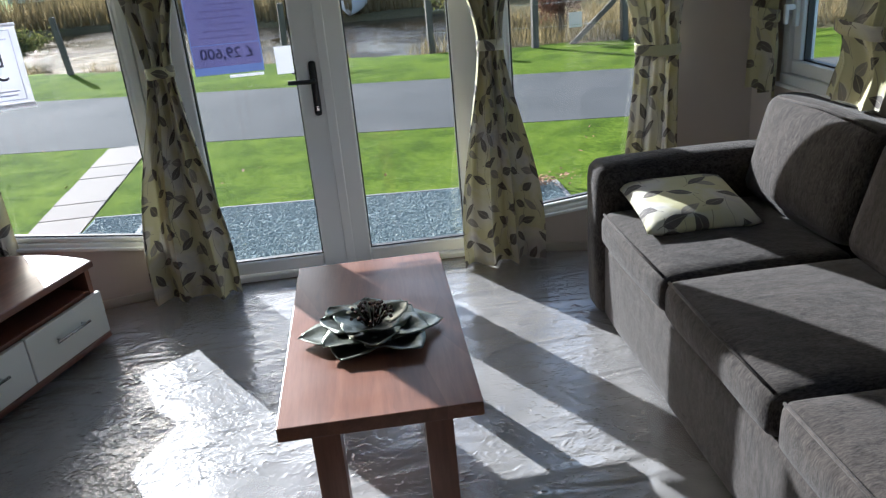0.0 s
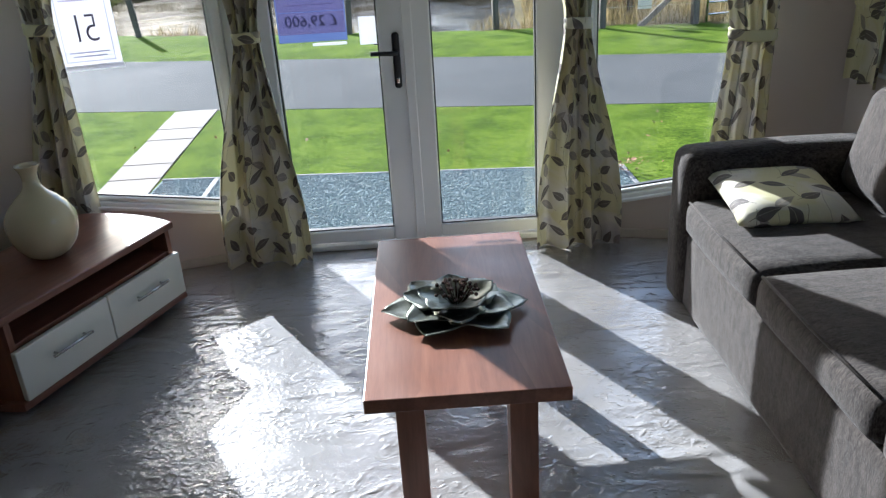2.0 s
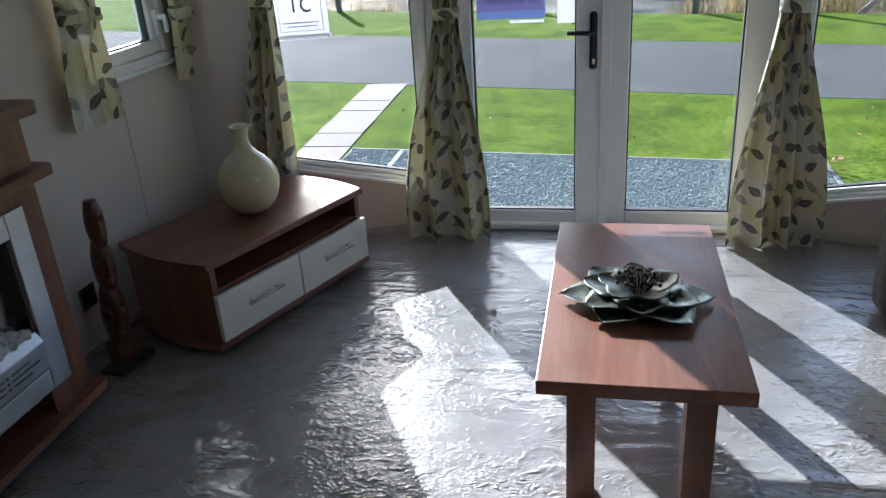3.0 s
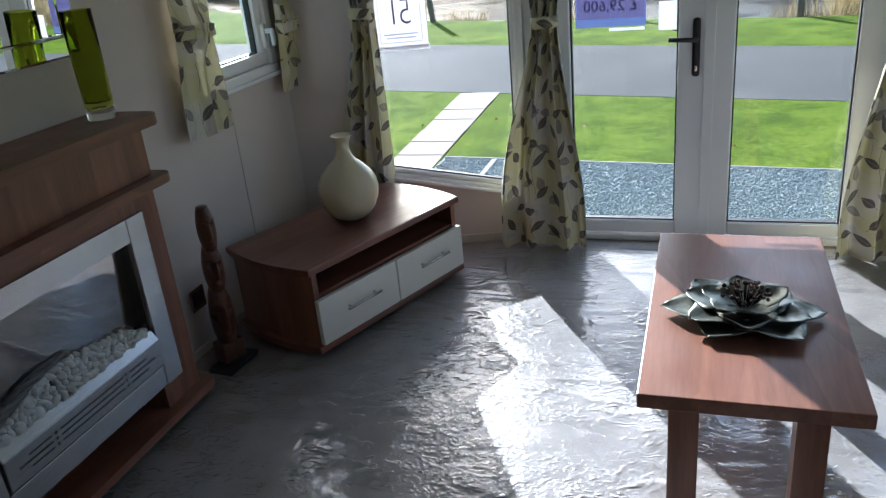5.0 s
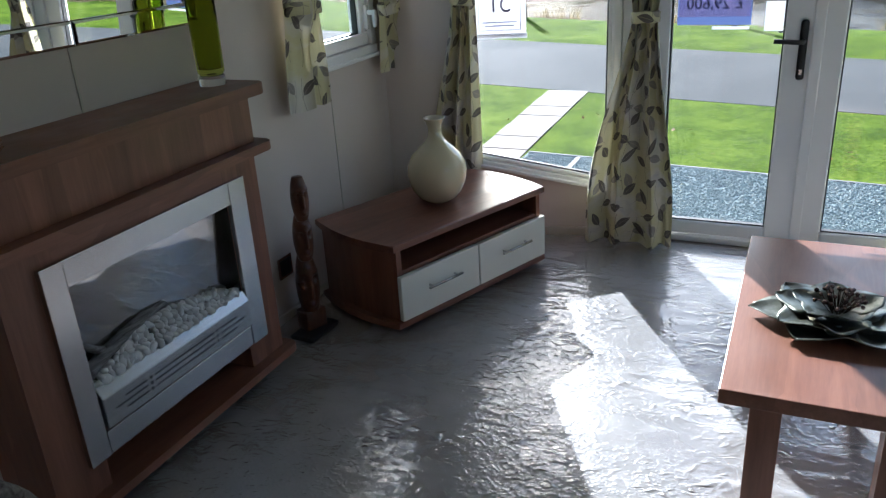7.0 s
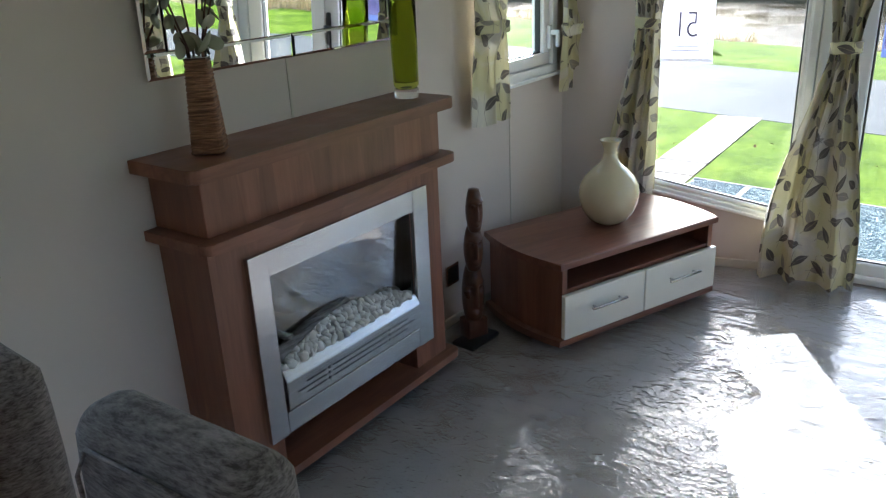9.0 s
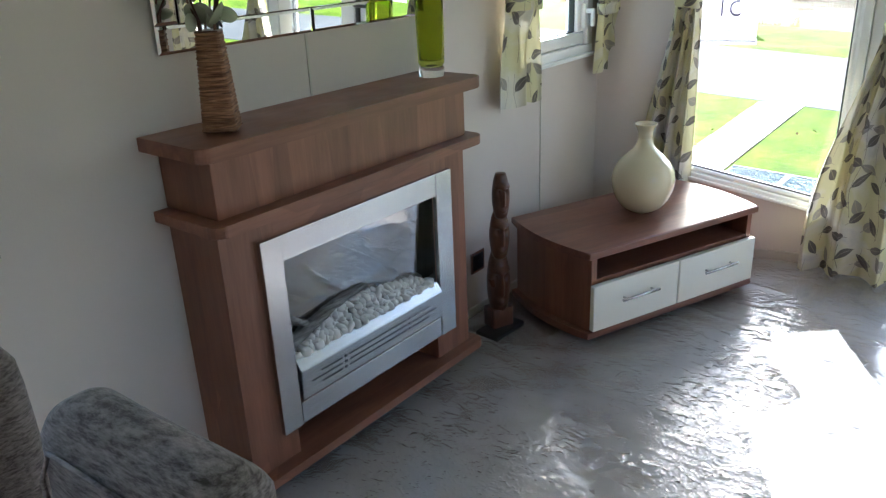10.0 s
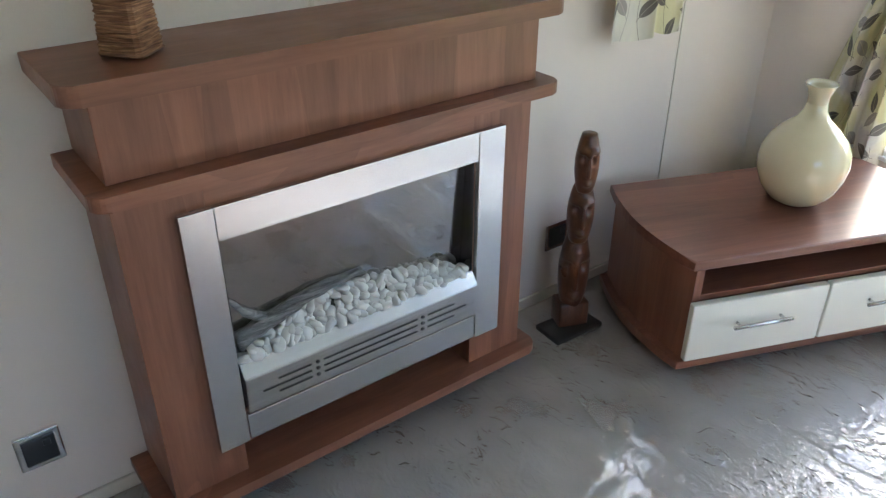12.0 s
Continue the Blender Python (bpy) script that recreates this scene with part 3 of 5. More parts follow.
for w, m, s in ((w1, ML, WIN_L1[1] - 0.062), (w3, MR, -WIN_R1[1] + 0.07)):
    bm = boxes((s - 0.012, s + 0.012, -0.012, 0.006, 0.98, 1.08), bevel=0.004, m=m)
    box(bm, s - 0.009, s + 0.009, -0.040, -0.012, 1.04, 1.06, 0.004, m=m)
    box(bm, s - 0.009, s + 0.009, -0.050, -0.036, 0.99, 1.06, 0.004, m=m)
    part("window_handle", bm, UPVC, w, "white plastic window handle")

# door frame and two glazed leaves
frame_set = thing("door_frame", "white plastic frame round the glazed double doors", "door frame", at=(0.04, 0, 0), kind="structure")
part("jamb", boxes((-0.70, -0.625, -0.03, 0.06, 0, 1.87), bevel=0.006), UPVC, frame_set)
part("jamb", boxes((0.705, 0.79, -0.03, 0.06, 0, 1.87), bevel=0.006), UPVC, frame_set)
part("head", boxes((-0.625, 0.705, -0.03, 0.06, 1.805, 1.87), bevel=0.006), UPVC, frame_set)
part("threshold", boxes((-0.625, 0.705, -0.035, 0.06, 0.0, 0.028), bevel=0.006), UPVC, frame_set)


def door_leaf(name, x0, x1, gx0, gx1, label):
    d = thing(name, label, "door", at=((x0 + x1) / 2, 0, 0.03), kind="structure")
    z0, z1, g0, g1 = 0.034, 1.80, 0.092, 1.715
    for nm, r in (("stile", (x0, gx0, -0.022, 0.04, z0, z1)), ("stile", (gx1, x1, -0.022, 0.04, z0, z1)),
                  ("rail", (gx0, gx1, -0.020, 0.038, z0, g0)), ("rail", (gx0, gx1, -0.020, 0.038, g1, z1))):
        part(nm, boxes(r, bevel=0.007), UPVC, d)
    g = 0.006
    part("glazing_seal", boxes((gx0, gx1, -0.006, 0.02, g0, g0 + g), (gx0, gx1, -0.006, 0.02, g1 - g, g1),
                               (gx0, gx0 + g, -0.006, 0.02, g0, g1), (gx1 - g, gx1, -0.006, 0.02, g0, g1)), SEAL, d, "black rubber seal")
    part("pane", boxes((gx0 + 0.003, gx1 - 0.003, 0.004, 0.010, g0 + 0.003, g1 - 0.003)), GLASS, d, "clear glass pane")
    return d


door_1 = door_leaf("door_1", -0.622, 0.036, -0.505, -0.070, "white plastic glazed door leaf, closed, with signs")
door_2 = door_leaf("door_2", 0.044, 0.702, 0.147, 0.587, "white plastic glazed door leaf, closed")
part("overlap_strip", boxes((0.030, 0.072, -0.030, -0.022, 0.034, 1.80), bevel=0.004), UPVC, door_1)
# black lever handle with its plate
bm = boxes((-0.015, 0.015, -0.034, -0.022, 0.728, 0.958), bevel=0.011)
hp = part("handle_plate", bm, BLACK, door_1, "black handle plate")
bm = bmesh.new()
tube(bm, [(0.0, -0.034, 0.878), (0.0, -0.062, 0.878), (-0.02, -0.070, 0.878), (-0.105, -0.070, 0.882)], 0.0095, 10)
part("lever", bm, BLACK, hp, "black lever handle", smooth=True)
bm = bmesh.new()
tube(bm, [(0.0, 0.045, 0.90), (0.0, 0.085, 0.90), (-0.02, 0.09, 0.90), (-0.095, 0.09, 0.902)], 0.009, 10)
part("outer_lever", bm, BLACK, hp, smooth=True)
part("lock_cylinder", boxes((-0.007, 0.007, -0.038, -0.030, 0.748, 0.772), bevel=0.003), CHROME, hp)


# ---- curtains ----
def curtain(m, c_top, c_tie, c_bot, w_top, w_tie, w_bot, z_top, z_tie, z_bot, folds, label, off=0.07, depth=0.05, cloth=0.8, seed=1, kick=0.0):
    """A gathered curtain in the wall's frame m (room side is -y), tied back at z_tie."""
    cur = thing("curtain", label, "curtain", at=tuple(m @ Vector((c_bot, -off, z_bot))), group="leaf print curtains")
    nu, nv = 90, 46
    bm = bmesh.new()
    uvl = bm.loops.layers.uv.new("UVMap")
    grid, uvs = [], {}
    rnd = random.Random(seed)
    ph = [rnd.uniform(0, 6.28) for _ in range(4)]

    def ease(a):
        return a * a * (3 - 2 * a)
    for j in range(nv + 1):
        z = z_top + (z_bot - z_top) * j / nv
        if z > z_tie:
            a = ease((z_top - z) / (z_top - z_tie)) if z_top > z_tie else 1
            a = a ** 1.5
            w, c = w_top + (w_tie - w_top) * a, c_top + (c_tie - c_top) * a
        else:
            a = (z_tie - z) / (z_tie - z_bot)
            b = ease(min(1, a * 1.15)) ** 0.75
            w, c = w_tie + (w_bot - w_tie) * b, c_tie + (c_bot - c_tie) * b
        near = math.exp(-((z - z_tie) / 0.07) ** 2)
        amp = depth * (1 - 0.35 * near)
        row = []
        for i in range(nu + 1):
            u = i / nu
            f = 2 * math.pi * folds * (u + 0.018 * math.sin(6.28 * u * 2 + ph[0])) + ph[1] + 0.5 * math.sin(z * 4 + ph[2])
            fold = 1.05 * (1 - abs(math.sin(f / 2)) ** 0.75) + 0.16 * math.sin(1.7 * f + ph[3] + z * 2.2)
            bulge = near * 0.035 * (1 - (2 * u - 1) ** 2)
            x = c + w * (u - 0.5) + 0.25 * w / folds * math.sin(f * 0.5 + ph[2]) * 0.35
            y = -off - amp * (fold - 0.5) - bulge
            zz = z
            if j > nv - 5:
                zz += 0.006 * math.sin(f)
                y -= kick * (j - nv + 5) / 5
            v = bm.verts.new(m @ Vector((x, y, zz)))
            uvs[v] = (u * cloth + seed * 0.37, z + seed * 0.21)
            row.append(v)
        grid.append(row)
    for a, b in zip(grid, grid[1:]):
        for i in range(nu):
            f = bm.faces.new((a[i], b[i], b[i + 1], a[i + 1]))
            for lp in f.loops:
                lp[uvl].uv = uvs[lp.vert]
    ob = part("drape", bm, CLOTH, cur, smooth=True)
    # the tie band, a soft cuff of the same cloth
    bm = bmesh.new()
    uvl = bm.loops.layers.uv.new("UVMap")
    n, rows, uvs = 36, [], {}
    rx, ry = w_tie / 2 + 0.004, depth * 0.5 + 0.018
    for k, (dz, s) in enumerate(((-0.023, 0.92), (-0.019, 1.0), (-0.008, 1.02), (0.006, 0.99), (0.018, 1.02), (0.022, 0.93))):
        row = []
        for i in range(n):
            a = 2 * math.pi * i / n
            v = bm.verts.new(m @ Vector((c_tie + rx * s * math.cos(a), -off - 0.008 + ry * s * math.sin(a), z_tie + dz + 0.006 * math.cos(a + seed) + 0.0012 * math.sin(5 * a + seed * 3))))
            uvs[v] = (seed + i / n * 0.4, seed + dz)
            row.append(v)
        rows.append(row)
    for a, b in zip(rows, rows[1:]):
        for i in range(n):
            f = bm.faces.new((a[i], a[(i + 1) % n], b[(i + 1) % n], b[i]))
            for lp in f.loops:
                lp[uvl].uv = uvs[lp.vert]
    part("tieback", bm, CLOTH, cur, "band of the same cloth", smooth=True)
    return cur


FR = pose(0, -0.045, 0)
LONG = "long cream leaf-print curtain, tied back"
SHORT = "short cream leaf-print curtain, tied back"
curtain(FR, -0.56, -0.578, -0.625, 0.52, 0.105, 0.40, 2.02, 0.99, 0.012, 3, LONG + " beside the doors", 0.125, 0.075, 0.60, 1)
curtain(FR, 0.69, 0.728, 0.740, 0.58, 0.105, 0.36, 2.02, 0.97, 0.012, 3, LONG + " beside the doors", 0.135, 0.07, 0.55, 2)
curtain(M_BL, 0.40, 0.372, 0.30, 0.44, 0.10, 0.25, 2.02, 1.08, 0.02, 3, LONG + " in the bay corner", 0.06, 0.055, 0.42, 3)
curtain(M_BR, LEN_BR - 0.47, LEN_BR - 0.388, LEN_BR - 0.42, 0.60, 0.175, 0.24, 2.02, 0.90, 0.02, 3, LONG + " in the bay corner", 0.06, 0.05, 0.36, 4)
curtain(ML, -0.98, -0.985, -0.985, 0.30, 0.215, 0.275, 1.85, 1.125, 0.768, 2, SHORT, 0.06, 0.022, 0.34, 15)
curtain(ML, -0.335, -0.335, -0.295, 0.20, 0.15, 0.24, 1.85, 1.06, 0.80, 2, SHORT, 0.055, 0.035, 0.30, 6)
curtain(ML, -2.94, -2.93, -2.93, 0.2, 0.14, 0.18, 1.85, 1.0, 0.80, 2, SHORT, 0.06, 0.025, 0.28, 7)
curtain(MR, 0.465, 0.475, 0.465, 0.24, 0.185, 0.21, 1.85, 1.02, 0.72, 2, SHORT + " behind the sofa", 0.05, 0.03, 0.29, 8)
curtain(MR, 1.06, 1.06, 1.06, 0.28, 0.235, 0.29, 1.85, 1.02, 0.79, 2, SHORT + " above the sofa back", 0.05, 0.03, 0.36, 9, 0.03)
curtain(MR, 1.61, 1.605, 1.585, 0.30, 0.12, 0.18, 1.85, 1.0, 0.785, 3, SHORT + " crumpled on the sofa back", 0.05, 0.03, 0.34, 10, 0.05)

# ---- clear film laid over the carpet ----
bm = bmesh.new()
bmesh.ops.create_grid(bm, x_segments=150, y_segments=200, size=0.5)
for v in bm.verts:
    x = XL + 0.02 + (v.co.x + 0.5) * (XR - XL - 0.04)
    y = -5.9 + (v.co.y + 0.5) * (5.9 - 0.06)
    lim = -0.075 - max(0, POST_L[0] - x, x - POST_R[0]) * 0.30
    y = min(y, lim)
    p = Vector((x * 2.0, y * 4.5, 0.3))
    r1 = abs(noise.noise(p + noise.noise_vector(p * 0.5) * 1.2))
    z = 0.005 + 0.010 * max(0, 1 - r1 * 7) * max(0, noise.noise(Vector((x * 1.3, y * 1.3, 5))) + 0.35) + 0.002 * noise.noise(p * 5)
    v.co = (x, y, max(0.0035, z))
plastic_sheet = solid("plastic_sheet", bm, FILM, "crumpled clear protective plastic film lying over the carpet", "plastic sheet", smooth=True)

# ---- coffee table ----
table = thing("coffee_table", "low walnut-laminate coffee table with thick top", "table", at=(0.152, -1.40, 0))
TZ = 0.407
part("tabletop", boxes((-0.083, 0.388, -1.870, -0.934, TZ - 0.036, TZ), bevel=0.0025), WOOD_Y, table)
for x0 in (-0.018, 0.252):
    for y0 in (-1.80, -1.07):
        part("leg", boxes((x0, x0 + 0.068, y0, y0 + 0.068, 0.006, TZ - 0.037), bevel=0.002), WOOD_Z, table)
for y0 in (-1.795, -1.065):
    part("apron", boxes((0.051, 0.251, y0 + 0.004, y0 + 0.058, TZ - 0.062, TZ - 0.037), bevel=0.002), WOOD_X, table)
for x0 in (-0.012, 0.262):
    part("side_rail", boxes((x0, x0 + 0.05, -1.731, -1.071, TZ - 0.062, TZ - 0.037), bevel=0.002), WOOD_Y, table)


# ---- metal flower on the table ----
def petal(bm, ang, r0, r1, width, z0, lift, curl, tip=0.0, n=12):
    """One pointed leaf of sheet metal with a folded midrib."""
    rows = []
    for i in range(n + 1):
        t = i / n
        r = r0 + (r1 - r0) * t
        w = width * math.sin(math.pi * min(0.999, (t * 0.86 + 0.14)) ** 0.85) ** 0.75 * (1 if t < 0.98 else 0.1)
        w *= 1.08 + 0.085 * math.sin(t * 15 + ang * 5)
        row = []
        for k in range(-3, 4):
            s = k / 3
            z = z0 + lift * t + curl * t * t * t + 0.012 * abs(s) * math.sin(math.pi * t) + 0.0022 * math.sin(t * 9 + s * 3 + ang)
            row.append(bm.verts.new((r * math.cos(ang) - s * w * math.sin(ang), r * math.sin(ang) + s * w * math.cos(ang), z)))
        rows.append(row)
    for a, b in zip(rows, rows[1:]):
        for k in range(6):
            bm.faces.new((a[k], b[k], b[k + 1], a[k + 1]))
    return bm


m = Mat("green_bronze_leaf", 0.32, 0.9)
m.color(m.ramp(m.noise(18, 4), [(0.3, (0.10, 0.11, 0.085)), (0.52, (0.19, 0.20, 0.165)), (0.72, (0.36, 0.37, 0.33))]))
m.normal(m.bump(m.noise(120, 3), 0.15, 0.002))
PETAL = m.m
STAMEN = Mat("dark_bronze_bead", 0.22, 0.9, (0.13, 0.085, 0.075)).m
flower = thing("metal_flower", "green-bronze sheet-metal flower ornament lying on the coffee table", "ornament", at=(0.150, -1.475, TZ), local=True)
rnd = random.Random(4)
for ring, (cnt, r1, wd, z0, lift, curl, off) in enumerate(((6, 0.206, 0.076, 0.010, 0.006, 0.004, 0.08), (6, 0.165, 0.066, 0.020, 0.010, 0.004, 0.60), (5, 0.112, 0.058, 0.030, 0.024, 0.006, 0.3))):
    for k in range(cnt):
        a = off + 2 * math.pi * k / cnt + rnd.uniform(-0.10, 0.10)
        rr = r1 * rnd.uniform(0.92, 1.04) * (1.0 if abs(math.sin(a)) < 0.6 else 0.92)
        ob = part("petal", petal(bmesh.new(), a, 0.008, rr, wd, z0, lift + rnd.uniform(-0.004, 0.008), curl), PETAL, flower, smooth=True)
        sm = ob.modifiers.new("sheet", "SOLIDIFY")
        sm.thickness = 0.0015
part("base_disc", lathe(bmesh.new(), [(0.045, 0.001), (0.045, 0.012), (0.015, 0.03)], n=20), PETAL, flower)
for k in range(46):
    a, rr = rnd.uniform(0, 6.28), 0.060 * math.sqrt(rnd.random())
    top = Vector((rr * math.cos(a), rr * math.sin(a), 0.088 - 6 * rr * rr + rnd.uniform(-0.006, 0.006)))
    bm = bmesh.new()
    tube(bm, [(top.x * 0.3, top.y * 0.3, 0.03), (top.x * 0.8, top.y * 0.8, 0.065), top], 0.0012, 5)
    bmesh.ops.create_icosphere(bm, subdivisions=2, radius=0.0052, matrix=Matrix.Translation(top))
    part("stamen", bm, STAMEN, flower, smooth=True)

# ---- sofa ----
sofa = thing("sofa", "long dark grey-brown chenille sofa along the wall, striped by sunlight", "sofa", at=(1.38, -1.75, 0))
SX = 0.975
BR = [-0.835, -1.432, -2.055, -2.68]
part("base", padded(SX + 0.018, 1.72, -2.70, -0.80, 0.02, 0.315, 0.02, cuts=7), SOFA, sofa, smooth=True)
part("arm", padded(SX - 0.004, 1.745, -0.832, -0.665, 0.015, 0.600, 0.05, (0.006, 0.006, 0.012), 11, seed=3), SOFA, sofa, smooth=True)
part("arm", padded(SX - 0.004, 1.745, -2.86, -2.69, 0.015, 0.600, 0.05, (0.006, 0.006, 0.012), 11, seed=4), SOFA, sofa, smooth=True)
part("back_frame", padded(1.66, 1.775, -2.71, -0.70, 0.02, 0.775, 0.035, (0.0, 0.0, 0.006), 9, seed=5), SOFA, sofa, smooth=True)


def seam(bm, pts, r=0.004):
    tube(bm, pts, r, 6)
    return bm


for k, (y1, y0) in enumerate(zip(BR, BR[1:])):
    c = part("seat_cushion", padded(SX, 1.56, y0 + 0.004, y1 - 0.004, 0.318, 0.445, 0.035, (0.014, 0.004, 0.016), 11, seed=10 + k), SOFA, sofa, smooth=True)
    part("piping", seam(bmesh.new(), [(SX + 0.012, y0 + 0.02, 0.437), (SX + 0.004, (y0 + y1) / 2, 0.441), (SX + 0.012, y1 - 0.02, 0.437)], 0.0045), SOFA, c, "corded seam", smooth=True)
    b = padded(-0.08, 0.08, y0 + 0.004, y1 - 0.004 + (0.02 if k == 0 else 0.0), 0.0, 0.352, 0.05, (0.028, 0.004, 0.016), 11, seed=20 + k)
    tilt = pose(1.565, 0, 0.446, 0, 15, 0)
    for v in b.verts:
        v.co = tilt @ v.co
    bc = part("back_cushion", b, SOFA, sofa, smooth=True)
    part("piping", seam(bmesh.new(), [tilt @ Vector((-0.064, y0 + 0.03, 0.338)), tilt @ Vector((-0.068, (y0 + y1) / 2, 0.352)), tilt @ Vector((-0.064, y1 - 0.03, 0.338))], 0.0045), SOFA, bc, "corded seam", smooth=True)


# ---- scatter cushions ----
def scatter_cushion(m, size, thick, label, seed):
    bm = bmesh.new()
    uvl = bm.loops.layers.uv.new("UVMap")
    n = 22
    uvs = {}
    sheets = []
    for side in (1, -1):
        g = []
        for j in range(n + 1):
            row = []
            for i in range(n + 1):
                u, v = 2 * i / n - 1, 2 * j / n - 1
                k = 1 - 0.07 * (1 - v * v) * abs(u) ** 3
                k2 = 1 - 0.07 * (1 - u * u) * abs(v) ** 3
                h = thick / 2 * max(0.0, (1 - u ** 4) * (1 - v ** 4)) ** 0.55
                h += 0.006 * noise.noise(Vector((u * 2.5, v * 2.5, seed + side))) * (1 - u * u) * (1 - v * v)
                vv = bm.verts.new(m @ Vector((u * size / 2 * k, v * size / 2 * k2, side * h)))
                uvs[vv] = (u * size / 2 + seed, v * size / 2 + seed * 0.6)
                row.append(vv)
            g.append(row)
        sheets.append(g)
        for a, b in zip(g, g[1:]):
            for i in range(n):
                f = bm.faces.new((a[i], a[i + 1], b[i + 1], b[i]) if side > 0 else (b[i], b[i + 1], a[i + 1], a[i]))
                for lp in f.loops:
                    lp[uvl].uv = uvs[lp.vert]
    bmesh.ops.remove_doubles(bm, verts=bm.verts, dist=0.0005)
    return solid("scatter_cushion", bm, CUSHION, label, "cushion", group="leaf print cushions", smooth=True)


scatter_cushion(pose(1.225, -0.995, 0.496, 7, 0, -3), 0.375, 0.092, "cream cushion with dark leaf print lying flat on the sofa seat", 1.0)
lean = Matrix(((0.05, 0.68, -0.73, 1.41), (-1.0, 0.05, 0.0, -2.265), (0.0, 0.73, 0.68, 0.572), (0, 0, 0, 1)))
scatter_cushion(lean, 0.345, 0.115, "cream cushion with dark leaf print leaning on the sofa back", 2.3)

# ---- corner cabinet for a television ----
cab = thing("corner_cabinet", "low walnut-laminate corner cabinet with two cream drawers", "cabinet", at=(-1.21, -1.24, 0), turn=68.4, local=True)
CW, CD = 0.823, 0.46


def bowed(x0, x1, y0, y1, bow, n=10):
    """Outline with sides that bow outwards, anticlockwise from the front left."""
    right = [(x1 + bow * math.sin(math.pi * i / n) * 1.0, y0 + (y1 - y0) * i / n) for i in range(n + 1)]
    left = [(x0 - bow * math.sin(math.pi * i / n) * 1.0, y1 - (y1 - y0) * i / n) for i in range(n + 1)]
    return right + left


part("top_board", prism(bmesh.new(), bowed(0, CW, 0, CD, 0.035), 0.330, 0.357, 0.006), WOOD_X, cab)
part("plinth_board", prism(bmesh.new(), bowed(0.0, CW, 0.0, CD, 0.035), 0.030, 0.056, 0.006), WOOD_X, cab)
part("recessed_plinth", boxes((0.06, CW - 0.06, 0.06, CD - 0.02, 0.006, 0.030)), BLACK, cab)
for x0, x1, sgn in ((0.018, 0.040, -1), (CW - 0.040, CW - 0.018, 1)):
    n = 10
    out = [((x1 if sgn > 0 else x0) + sgn * 0.026 * math.sin(math.pi * i / n), 0.012 + (CD - 0.024) * i / n) for i in range(n + 1)]
    inn = [((x0 if sgn > 0 else x1) + sgn * 0.026 * math.sin(math.pi * i / n), 0.012 + (CD - 0.024) * i / n) for i in range(n + 1)]
    pts = out + inn[::-1]
    if sgn < 0:
        pts = pts[::-1]
    part("side_panel", prism(bmesh.new(), pts, 0.057, 0.329), WOOD_Z, cab)
part("back_panel", boxes((0.03, CW - 0.03, CD - 0.03, CD - 0.018, 0.057, 0.329)), WOOD_X, cab)
part("shelf", boxes((0.041, CW - 0.041, 0.016, CD - 0.031, 0.232, 0.248), bevel=0.002), WOOD_X, cab)
for x0, x1 in ((0.012, CW / 2 - 0.003), (CW / 2 + 0.003, CW - 0.012)):
    d = part("drawer", boxes((x0, x1, -0.012, 0.010, 0.064, 0.236), bevel=0.004), CREAM, cab, "cream drawer front")
    part("drawer_body", boxes((max(x0, 0.045) + 0.004, min(x1, CW - 0.045) - 0.004, 0.011, CD - 0.10, 0.075, 0.20)), WOOD_X, d)
    cx = (x0 + x1) / 2
    bm = bmesh.new()
    tube(bm, [(cx - 0.085, -0.034, 0.165), (cx + 0.085, -0.034, 0.165)], 0.0055, 10)
    for sx in (-0.064, 0.064):
        tube(bm, [(cx + sx, -0.012, 0.165), (cx + sx, -0.034, 0.165)], 0.004, 8)
    part("handle", bm, STEEL, d, "brushed steel bar handle", smooth=True)

# ---- cream vase on the cabinet ----
prof = [(0.052, 0.0), (0.060, 0.002), (0.088, 0.022), (0.112, 0.055), (0.127, 0.095), (0.131, 0.130), (0.125, 0.165), (0.106, 0.200), (0.076, 0.230), (0.047, 0.254),
        (0.033, 0.276), (0.029, 0.298), (0.030, 0.318), (0.037, 0.338), (0.045, 0.349), (0.046, 0.352), (0.043, 0.354), (0.034, 0.342), (0.026, 0.318), (0.024, 0.290)]
prof = [(r * 0.90, z * 0.945) for r, z in prof]
vase = thing("vase", "round-bellied glossy cream ceramic vase on the corner cabinet", "vase", at=(-1.262, -0.742, 0.358))
part("belly", lathe(bmesh.new(), prof[:12], (-1.262, -0.742, 0.358), 56, caps=False), GLAZE, vase, smooth=True)
part("neck", lathe(bmesh.new(), prof[11:], (-1.262, -0.742, 0.358), 56, caps=False), GLAZE, vase, "slender neck with a flared lip", smooth=True)

# ---- fireplace ----
fire = thing("fireplace", "walnut-laminate fire surround with brushed-steel electric fire against the wall", "fireplace", at=(-1.60, -1.99, 0))
FX = -1.512


def shelf_outline(x0, x1, y0, y1, r=0.03, n=6):
    """Board against the wall with rounded front corners."""
    pts = [(x0, y1), (x0, y0)]
    pts += [(x1 - r + r * math.sin(a), y0 + r - r * math.cos(a)) for a in (math.pi / 2 * i / n for i in range(n + 1))]
    pts += [(x1 - r + r * math.cos(a), y1 - r + r * math.sin(a)) for a in (math.pi / 2 * i / n for i in range(n + 1))]
    return pts


